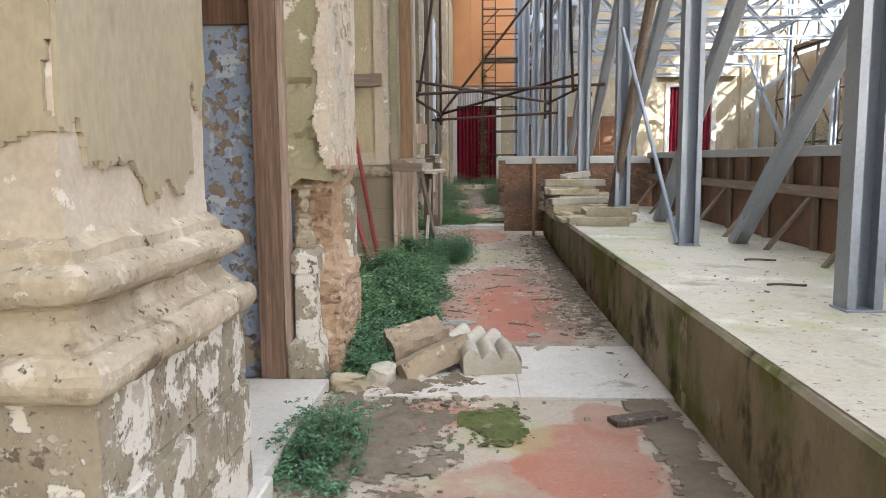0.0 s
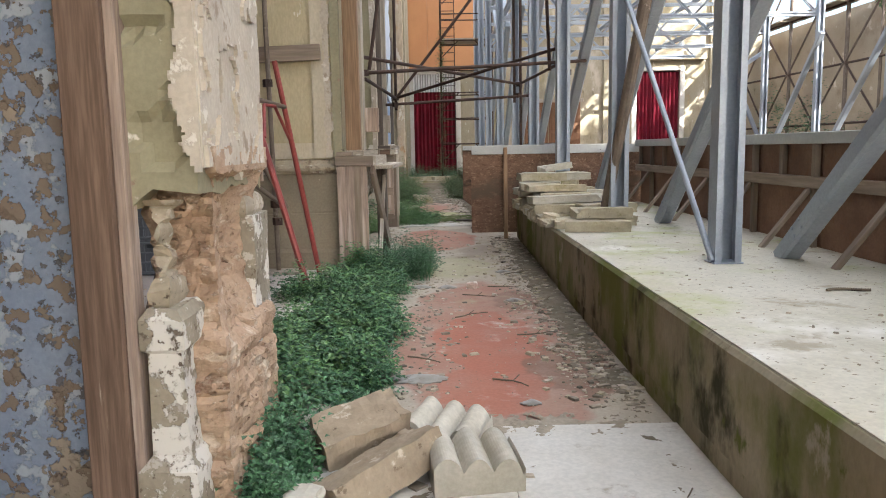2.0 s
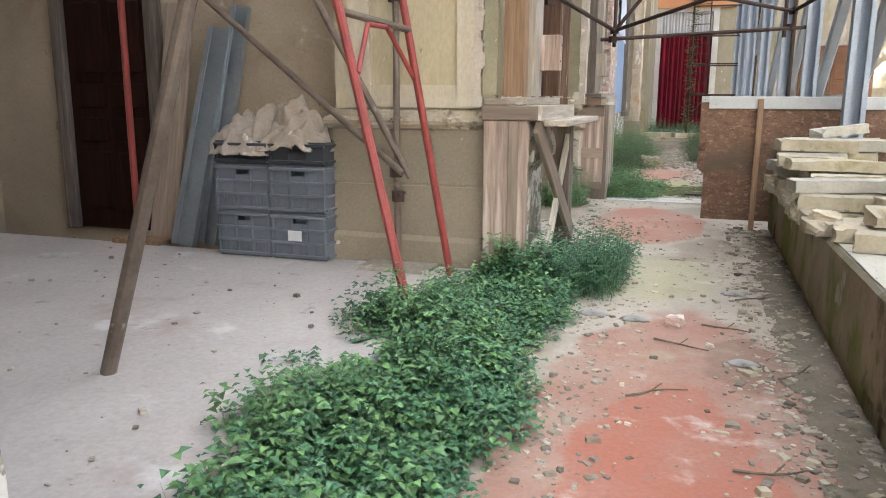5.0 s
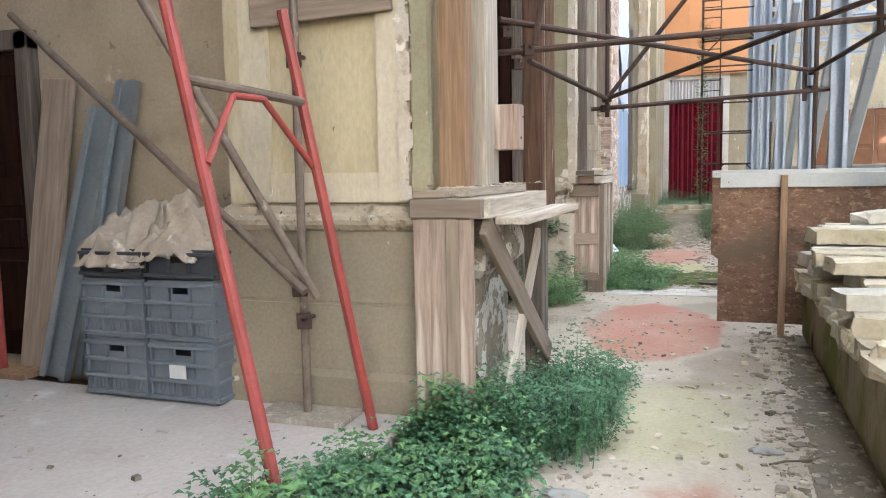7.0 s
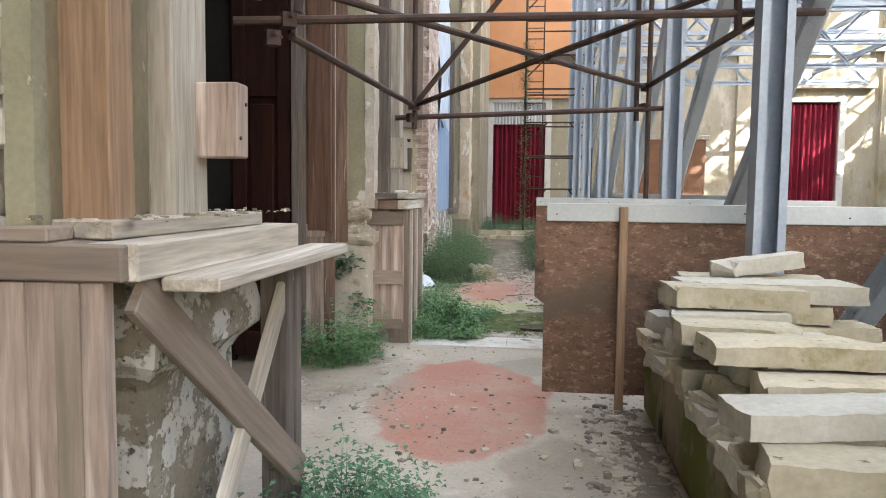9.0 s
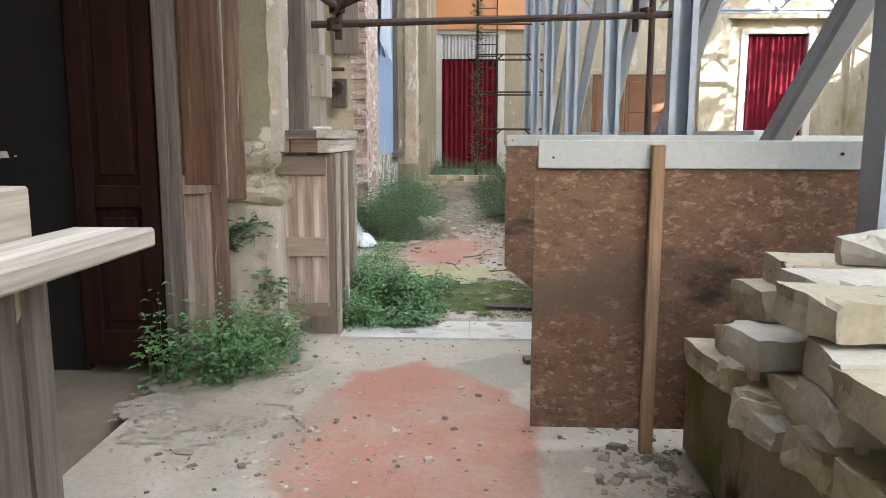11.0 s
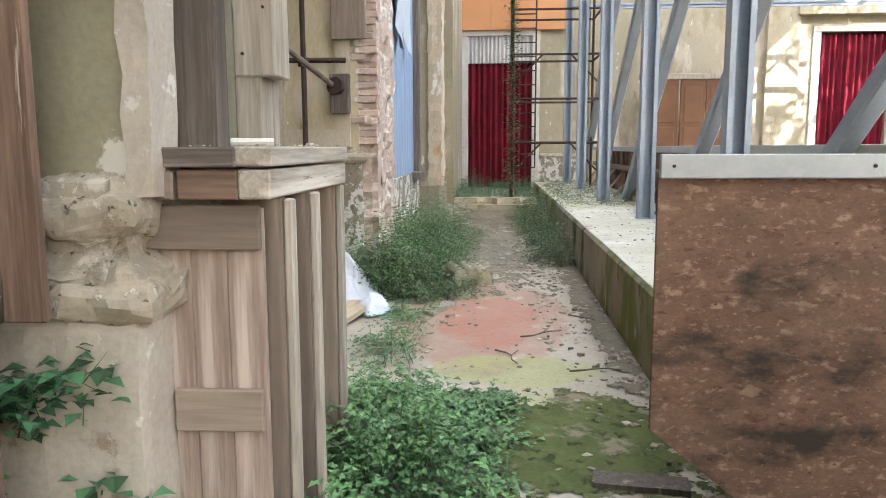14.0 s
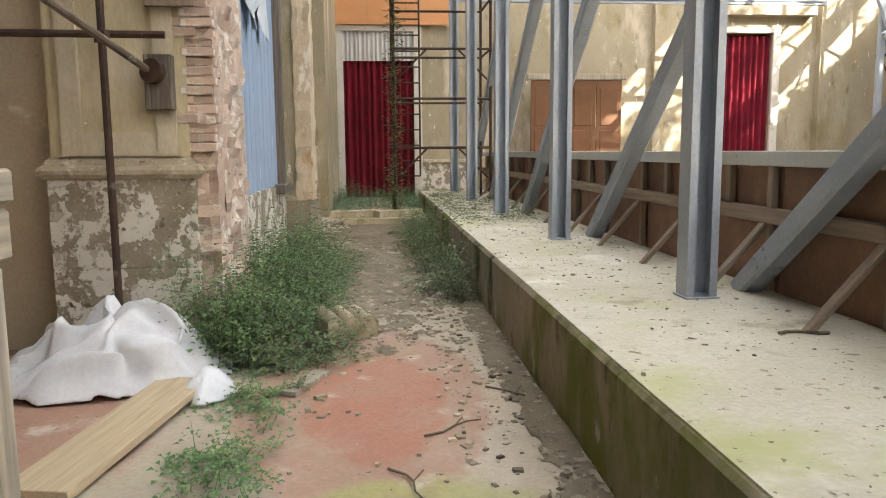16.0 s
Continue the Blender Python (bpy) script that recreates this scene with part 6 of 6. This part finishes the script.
def rubble_by_pier():
    lab = "fallen carved stone fragment lying on the floor"
    single("stone_fragment", rough_box(-0.25, 0.25, -0.15, 0.15, -0.02, 0.20, 0.03, 0.012, 14.0, lambda p: 0.03 * abs(noise.noise(p * 7)) + (0.04 if p.x > 0.18 and p.z > 0.1 else 0)), DUSTY_STONE, lab, "stone", "fallen stones", "", False, pose(-0.44, 5.78, 0.05, 14, -12, 22))
    single("stone_fragment", rough_box(-0.30, 0.30, -0.13, 0.13, -0.02, 0.14, 0.03, 0.012, 14.0, lambda p: 0.03 * abs(noise.noise(p * 7 + Vector((4, 0, 0)))) + (0.05 if p.x > 0.22 and p.y > 0 else 0)), DUSTY_STONE, lab, "stone", "fallen stones", "", False, pose(-0.32, 5.36, 0.04, -16, -14, 38))
    rock("stone_fragment", (-0.66, 5.05, 0.07), (0.26, 0.2, 0.16), STONE_WHITE, 3, lab, "stone", "fallen stones", 80, 10)
    rock("stone_fragment", (-0.88, 4.95, 0.05), (0.30, 0.2, 0.13), LIMESTONE, 4, lab, "stone", "fallen stones", 10, 0)
    for x, y, r, s in ((-0.02, 5.85, -20, 1.0), (0.08, 5.42, 8, 1.05), (-0.42, 21.9, 24, 1.1)):
        prof = []
        for k in range(41):
            u = k / 40
            prof.append((u * 0.40 * s, 0.13 * s + 0.085 * s * abs(math.sin(u * 3.1416 * 3 + 0.25)) ** 0.6 - 0.03 * u))
        bm = bmesh.new()
        rows = []
        for j in range(5):
            yy = -0.16 + 0.08 * j
            rows.append([bm.verts.new(Vector((px - 0.2, yy, 0)))for px, pz in (prof[0], prof[-1])][:1] + [bm.verts.new(Vector((px - 0.2, yy, pz)) + noise.noise_vector(Vector((px * 9, yy * 9, 1))) * 0.008) for px, pz in prof] + [bm.verts.new((prof[-1][0] - 0.2, yy, 0))])
        for a, b in zip(rows, rows[1:]):
            for i in range(len(a) - 1):
                bm.faces.new((a[i], a[i + 1], b[i + 1], b[i]))
        bm.faces.new(rows[0][::-1])
        bm.faces.new(rows[-1])
        bmesh.ops.recalc_face_normals(bm, faces=bm.faces)
        single("carved_stone", bm, STONE_WHITE if y < 9 else LIMESTONE, "fluted carved cornice fragment lying on the floor", "stone", "fallen stones", "", False, pose(x, y, ground_z(y), 6, 0, r))
    rock("stone_fragment", (-0.95, 6.35, 0.12), (0.34, 0.3, 0.24), STONE_WHITE, 9, lab, "stone", "fallen stones", 10, 0)
    rock("stone_fragment", (-0.78, 6.0, 0.09), (0.3, 0.22, 0.18), STONE_WHITE, 10, lab, "stone", "fallen stones", 60, 0)
    single("stone_step", rough_box(-0.75, 0.6, 30.0, 30.6, 0.2, 0.42, 0.12, 0.012, 5), LIMESTONE, "low yellow stone step across the walkway", "step")
    for i in range(4):
        single("stone_slab", rough_box(-0.25, 0.25, -0.12, 0.12, 0, 0.13, 0.1, 0.012, 8), LIMESTONE, "pale stone block lying at the far end", "stone", "fallen stones", "", False, pose(-0.75 + 0.42 * i, 30.25 + 0.15 * (i % 2), 0.425, 0, 0, 15 * i))


def debris():
    def side(x, y):
        return (1.0 if x > 0.8 else (0.5 if x < -0.1 else 0.13)) * (1.0 if y > 6.4 else 0.35)
    scatter_bits("gravel", bits(2600, -0.9, 1.23, 3.0, 14.5, side), RUBBLE, "scattered chips and grit along the walkway", "debris", 0.006, 0.055)
    scatter_bits("rubble_bits", bits(1800, 0.55, 1.23, 6.4, 14.2, lambda x, y: max(0.02, (x - 0.65) / 0.55)), RUBBLE, "broken chips and dead leaves along the concrete block", "debris", 0.012, 0.10, 0.3)
    scatter_bits("rubble_bits", bits(500, -0.5, 0.4, 6.6, 11.5, lambda x, y: max(0.04, 1 - abs(x + 0.15) / 0.4)), RUBBLE, "pale chips along the edge of the weeds", "debris", 0.01, 0.07, 0.35)
    scatter_bits("gravel", bits(3600, -0.9, 0.86, 17.0, 29.0, lambda x, y: 1.0 if y > 21.5 else (0.7 if x > 0.3 else 0.12)), RUBBLE, "dark grit and chips on the walkway", "debris", 0.008, 0.065)
    scatter_bits("rubble_bits", bits(900, -0.95, 0.35, 4.3, 6.3, lambda x, y: max(0, 1 - abs(y - 5.1) / 1.1) * (1 if x < 0.1 else 0.3)), RUBBLE, "small stone chips round the fallen fragments", "debris", 0.010, 0.09)
    scatter_bits("gravel", bits(260, 1.4, 3.1, 2.5, 13.0, None, LEDGE_Z + 0.002), RUBBLE, "grit on the concrete top", "debris", 0.008, 0.035)
    scatter_bits("gravel", bits(1500, 0.95, 2.4, 17.2, 33.0, lambda x, y: min(1.0, 0.25 + (y - 18) / 12), LEDGE2_Z + 0.002), RUBBLE, "grit and dry leaves on the concrete top", "debris", 0.008, 0.04)
    scatter_bits("rubble_bits", bits(420, 0.1, 1.22, 6.5, 13.5, lambda x, y: max(0.08, (x - 0.3) / 0.9)), LIMESTONE, "pale stone chips along the concrete block", "debris", 0.015, 0.09, 0.4)
    scatter_bits("rubble_bits", bits(320, -0.6, 0.84, 19.5, 28.0, lambda x, y: max(0.1, abs(x) / 0.8)), LIMESTONE, "pale stone chips on the far walkway", "debris", 0.012, 0.08, 0.4)
    scatter_bits("gravel", bits(150, -5.0, -1.5, 6.6, 10.6, None, 0.175), RUBBLE, "loose chips on the chapel floor", "debris", 0.01, 0.06)
    scatter_bits("mortar_dust", bits(160, -1.2, -0.7, 10.85, 12.3, None, 1.575), RUBBLE, "mortar crumbs on the timber beams", "debris", 0.008, 0.05)
    scatter_bits("mortar_dust", bits(120, -1.2, -0.74, 15.98, 16.9, None, 1.652), RUBBLE, "mortar crumbs on the far timber casing", "debris", 0.008, 0.045)
    single("plaster_stick", pipe((-0.92, 16.05, 1.664), (-0.80, 16.10, 1.664), 0.012, 8), MARBLE, "short white plastic pipe lying on the beam", "pipe")
    rnd = random.Random(3)
    spots = [(0.3, 7.0), (0.6, 8.2), (0.9, 9.4), (0.2, 9.9), (0.75, 11.0), (-0.1, 19.2), (0.1, 19.6), (0.55, 20.4), (0.7, 21.5), (0.4, 18.7), (-0.3, 7.6), (0.9, 5.1), (0.1, 8.9), (0.5, 10.3)]
    for x, y in spots:
        bm = bmesh.new()
        a = rnd.uniform(-0.9, 0.9)
        p = Vector((x, y, ground_z(y) + 0.012))
        for k in range(4):
            q = p + Vector((math.cos(a), math.sin(a), 0.05 * (rnd.random() - 0.3))) * rnd.uniform(0.06, 0.12)
            q.z = max(q.z, ground_z(q.y) + 0.008)
            tube(bm, p, q, 0.007 - 0.001 * k, 5)
            if k == 1:
                tube(bm, q, q + Vector((0.05, 0.07, 0.02)), 0.004, 5)
            p, a = q, a + rnd.uniform(-0.5, 0.5)
        single("twig", bm, TWIG, "dry broken twig on the floor", "twig", "twigs")
    for x, y, z in ((2.3, 6.5, LEDGE_Z), (1.75, 18.2, LEDGE2_Z), (2.0, 5.2, LEDGE_Z), (1.9, 19.3, LEDGE2_Z)):
        bm = bmesh.new()
        for k in range(5):
            tube(bm, (x + k * 0.05, y + 0.03 * math.sin(k), z + 0.012), (x + k * 0.05 + 0.052, y + 0.03 * math.sin(k + 1), z + 0.012), 0.009, 6)
        single("twig", bm, TWIG, "curved dry stick on the concrete top", "twig", "twigs")
    for i, (x, y, sx, sy, mt) in enumerate(((0.95, 4.35, 0.34, 0.12, WOOD_GREY), (0.75, 15.5, 0.36, 0.10, WOOD_GREY), (0.55, 17.0, 0.42, 0.14, WOOD_GREY), (-0.62, 20.6, 0.12, 0.5, WOOD_PALE))):
        single("board_scrap", rough_box(-sx / 2, sx / 2, -sy / 2, sy / 2, 0, 0.03, 0.1, 0.003), mt, "short scrap of board on the floor", "board", "board scraps", "", False, pose(x, y, ground_z(y) + 0.004, 0, 0, 20 - 14 * i))
    for i, (x, y, s) in enumerate(((-0.2, 7.05, 0.40), (0.05, 10.3, 0.22), (0.72, 9.6, 0.2), (-0.25, 10.35, 0.25), (0.5, 6.5, 0.14), (0.75, 11.2, 0.2), (-0.25, 16.15, 0.2))):
        crumpled("plastic_scrap", (x, y, ground_z(y) + 0.004), (s, s * 0.55, 0.05), i * 3.1, SCRAP, "torn scrap of pale plastic on the floor", "litter", 10, 0.5, "litter")
    rock("brick_piece", (0.32, 10.25, 0.06), (0.14, 0.11, 0.10), BRICK, 21, "broken red brick piece on the floor", "brick")


def blotch(name, x, y, rx, ry, h, material, label, category, seed):
    """A thin uneven patch with a ragged outline."""
    bm = bmesh.new()
    nx, ny = min(150, max(8, int(rx * 2 / 0.011))), min(420, max(8, int(ry * 2 / 0.012)))
    g = {}
    for i in range(nx + 1):
        for j in range(ny + 1):
            u, v = i / nx * 2 - 1, j / ny * 2 - 1
            px, py = x + u * rx, y + v * ry
            k = 1 - (u * u + v * v) ** 0.5 + 0.55 * noise.noise(Vector((px * 4, py * 4, seed))) + 0.4 * noise.noise(Vector((px * 11, py * 11, seed))) + 0.42 * noise.noise(Vector((px * 30, py * 30, seed))) + 0.30 * noise.noise(Vector((px * 75, py * 75, seed)))
            if k > 0:
                g[i, j] = bm.verts.new((px, py, ground_z(py) + 0.004 + h * min(1.0, k * 1.5) * (0.5 + 0.5 * noise.noise(Vector((px * 9, py * 9, seed + 4))))))
    for i, j in list(g):
        q = [g.get(c) for c in ((i, j), (i + 1, j), (i + 1, j + 1), (i, j + 1))]
        if all(q):
            bm.faces.new(q)
    for v in [v for v in bm.verts if not v.link_faces]:
        bm.verts.remove(v)
    single(name, bm, material, label, category, kind="stuff", smooth=True)


def weeds():
    def clump(x, y):
        left = -1.35 - (0.35 if 7.6 < y < 10.2 else 0.0) - 0.1 * noise.noise(Vector((y, 0, 0))) + max(0, (7.0 - y)) * 0.18
        right = -0.42 + 0.35 * noise.noise(Vector((y * 0.9, 2, 0))) - max(0, 6.3 - y) * 0.3 + max(0, y - 10.2) * 0.05
        d = min(x - left, right - x)
        return max(0.0, min(1.0, d / 0.28)) * (0.75 + 0.5 * noise.noise(Vector((x * 2.5, y * 2.5, 5))))
    foliage("weeds", strip_spots(3200, -1.7, 0.1, 5.3, 11.2, 0.14, 0.42, 0.24, 22, clump), LEAF, "dense green weeds growing along the pier foot", leaf=0.044)
    foliage("weeds", strip_spots(800, -1.5, 0.0, 6.0, 10.9, 0.25, 0.5, 0.2, 18, clump), LEAF_LIGHT, "taller fresh green weed shoots", leaf=0.05)
    foliage("weeds", strip_spots(420, -0.75, -0.12, 10.7, 12.4, 0.15, 0.5, 0.22, 20), LEAF, "green weeds by the timber casing")
    foliage("weeds", strip_spots(120, -1.05, -0.6, 3.3, 4.3, 0.05, 0.2, 0.16, 16), LEAF, "low weeds by the marble footing")
    foliage("weeds", strip_spots(140, -0.95, -0.72, 5.05, 5.6, 0.15, 0.6, 0.2, 20), LEAF, "weeds growing out of the pier foot")
    foliage("weeds", strip_spots(140, -1.75, -1.0, 14.9, 15.82, 0.06, 0.55, 0.24, 17), LEAF_LIGHT, "leafy weeds before the wooden doorway", leaf=0.048)
    foliage("weeds", strip_spots(520, -0.95, 0.05, 16.2, 18.2, 0.1, 0.34, 0.22, 18, lambda x, y: max(0.0, min(1.0, (0.05 - x) / 0.4))), LEAF_LIGHT, "bright green weeds at the casing foot", leaf=0.044)
    foliage("weeds", strip_spots(80, -1.15, -0.65, 18.6, 20.6, 0.06, 0.28, 0.2, 16, lambda x, y: max(0.0, 0.4 + noise.noise(Vector((x * 3, y * 2, 1))))), LEAF_LIGHT, "weeds beside the fallen board")
    foliage("weeds", strip_spots(850, -1.5, -0.3, 20.9, 26.0, 0.12, 0.78, 0.42, 24, lambda x, y: max(0.0, min(1.0, (-0.35 - x) / 0.7 + 0.35 * noise.noise(Vector((x * 2, y * 1.5, 8)))))), LEAF_DRY, "tall straggly bush of weeds by the broken pier", leaf=0.042)
    foliage("weeds", strip_spots(560, -1.5, -0.2, 20.9, 25.5, 0.15, 0.88, 0.4, 22, lambda x, y: max(0.0, min(1.0, (-0.45 - x) / 0.7 + 0.4 * noise.noise(Vector((x * 4, y * 3, 2)))))), LEAF_LIGHT, "green shoots among the straggly bush", leaf=0.042)
    foliage("weeds", strip_spots(45, -1.35, -0.6, 21.0, 25.0, 0.5, 0.95, 0.35, 20), LEAF_DRY, "taller dry stems standing out of the bush", leaf=0.045)
    foliage("weeds", strip_spots(420, 0.1, 0.86, 23.0, 30.0, 0.06, 0.62, 0.35, 22, lambda x, y: max(0.0, min(1.0, (x - 0.2) / 0.5 + 0.5 * noise.noise(Vector((x, y * 1.4, 3)))))), LEAF_DRY, "straggly weeds against the concrete block", leaf=0.042)
    foliage("weeds", strip_spots(700, -1.4, 1.2, 31.5, 36.2, 0.2, 0.5, 0.35, 16), LEAF, "weeds before the curtained doorway")
    foliage("weeds", strip_spots(260, 0.9, 2.2, 25.5, 32.5, 0.06, 0.2, 0.3, 12, None, LEDGE2_Z), LEAF_DRY, "dry weeds on the concrete top")
    for i, (z, y, x) in enumerate(((0.95, 15.78, -1.45), (0.82, 15.78, -1.52), (0.90, 15.78, -1.30), (0.5, 15.78, -1.2))):
        foliage("wall_plant", [(x + random.gauss(0, 0.05), y + random.gauss(0, 0.02), z + random.gauss(0, 0.05), 0.10, 0.17, 15) for _ in range(4)], LEAF, "small leafy plant rooted in the pedestal", "plant", 0.065)
    blotch("soil_patch", 0.1, 16.42, 0.95, 0.26, 0.02, SOIL_PALE, "dust and crumbs over the pale slabs", "soil", 41.0)
    blotch("moss_patch", 0.25, 17.5, 0.85, 0.85, 0.03, MOSS, "dark green moss and grit over the floor", "moss", 2.0)
    blotch("moss_patch", 0.10, 4.28, 0.22, 0.36, 0.035, MOSS, "clump of dark moss on the tiles", "moss", 7.0)
    blotch("soil_patch", -0.62, 4.1, 0.55, 0.85, 0.03, EARTH, "brown soil spread over the tiles", "soil", 4.0)
    blotch("soil_patch", -0.55, 5.05, 0.5, 0.35, 0.05, EARTH, "soil and chips under the fallen stones", "soil", 5.0)
    blotch("soil_patch", -0.35, 25.0, 1.0, 3.8, 0.03, LITTER_SOIL, "brown soil and grit on the walkway", "soil", 9.0)
    blotch("soil_patch", 1.12, 10.5, 0.18, 4.0, 0.03, LITTER_SOIL, "dark silt along the foot of the concrete block", "soil", 11.0)
    blotch("soil_patch", 0.1, 6.1, 0.9, 0.22, 0.04, SOIL_PALE, "dust along the edge of the white slab", "soil", 23.0)
    blotch("soil_patch", 1.08, 4.0, 0.16, 2.4, 0.025, EARTH, "dark silt along the foot of the concrete block", "soil", 13.0)
    blotch("soil_patch", -1.25, 14.9, 0.5, 0.9, 0.02, SOIL_PALE, "grey-brown soil before the wooden doorway", "soil", 15.0)
    scatter_bits("rubble_bits", bits(420, -0.9, 0.9, 15.6, 16.9, lambda x, y: max(0.08, min(1.0, (y - 15.7) / 1.1))), RUBBLE, "chips and crumbs over the pale slabs", "debris", 0.006, 0.04)
    blotch("soil_patch", 0.79, 22.0, 0.17, 4.6, 0.03, LITTER_SOIL, "dark silt along the foot of the far concrete block", "soil", 29.0)
    blotch("soil_patch", -0.1, 29.0, 0.9, 2.4, 0.03, EARTH, "dark soil before the low stone step", "soil", 31.0)
    scatter_bits("gravel", bits(420, -1.3, 0.4, 13.6, 16.4, lambda x, y: 1.0 if x < -0.5 else 0.3), RUBBLE, "crumbs before the wooden doorway", "debris", 0.008, 0.05)
    scatter_bits("gravel", bits(160, -0.3, 0.9, 16.8, 18.2, None), RUBBLE, "pale chips on the moss", "debris", 0.015, 0.08)
    scatter_bits("gravel", bits(260, -1.0, -0.2, 3.3, 4.8, None), RUBBLE, "crumbs on the soil", "debris", 0.01, 0.04)



def tarp_and_board():
    crumpled("tarp", (-1.93, 20.85, 0.15), (1.75, 1.0, 0.52), 5.1, TARP, "crumpled white tarpaulin lying on the floor", "tarp", 70, 1.0, soft=3)
    crumpled("tarp", (-1.22, 20.45, 0.16), (0.34, 0.5, 0.16), 1.4, TARP, "loose white end of the tarpaulin on the floor", "tarp", 24, 1.0, soft=3)
    beam("fallen_plank", (-1.66, 19.0, 0.19), (-1.38, 20.55, 0.22), 0.33, 0.05, WOOD_NEW, None, bevel=0.004, tags=("broad pale board lying on the tile floor", "board"))


def trees():
    """Trees outside the open side, whose leaves dapple the sun."""
    rnd = random.Random(11)
    for tx, ty, hh in ((17.2, 27.0, 13.5), (18.0, 22.5, 15.5), (17.6, 17.5, 15.0)):
        t = thing("tree", "leafy tree standing outside the open side", "tree", "trees outside", at=(tx, ty, 0.3))
        bm = bmesh.new()
        tube(bm, (tx, ty, 0.2), (tx + 0.2, ty, hh * 0.45), 0.22, 9, 0.14)
        spots = []
        for k in range(24):
            a, z = rnd.uniform(0, 6.28), rnd.uniform(0.35, 0.85) * hh
            r = rnd.uniform(1.2, 2.9)
            e = Vector((tx + math.cos(a) * r, ty + math.sin(a) * r, z + rnd.uniform(0.6, 1.8)))
            tube(bm, (tx + 0.1, ty, z), e, 0.07, 6, 0.02)
            for _ in range(6):
                spots.append((e.x + rnd.gauss(0, 0.6), e.y + rnd.gauss(0, 0.6), e.z + rnd.gauss(0, 0.5), 0.4, 0.7, 16))
        part("trunk", bm, BARK, t)
        crown = foliage("crown", spots, LEAF_LIGHT, "", "", 0.24, "", stems=False)
        for key in ("category", "kind"):
            if key in crown:
                del crown[key]
        crown.parent = t
        crown.matrix_parent_inverse = Matrix.Translation(t.location).inverted()


board_barriers()
steel_frames()
tube_scaffold()
scaffold_tower()
wall_scaffold()
red_trestle()
bay_things()
for cx in (-3.64, -3.095):
    for cz, dk in ((0.172, False), (0.582, False), (0.992, True)):
        crate(cx, 10.74, cz, dk, cx > -3.2 and cz < 0.3)
crumpled("sacking", (-3.38, 10.92, 1.06), (0.80, 0.55, 0.42), 7.7, SACK, "crumpled dusty sacking heaped on the crates", "sacking", 44)
crumpled("sacking", (-2.92, 10.90, 1.10), (0.72, 0.5, 0.42), 2.7, SACK, "crumpled dusty sacking heaped on the crates", "sacking", 44)
stone_stack()
rubble_by_pier()
tarp_and_board()
debris()
weeds()
trees()
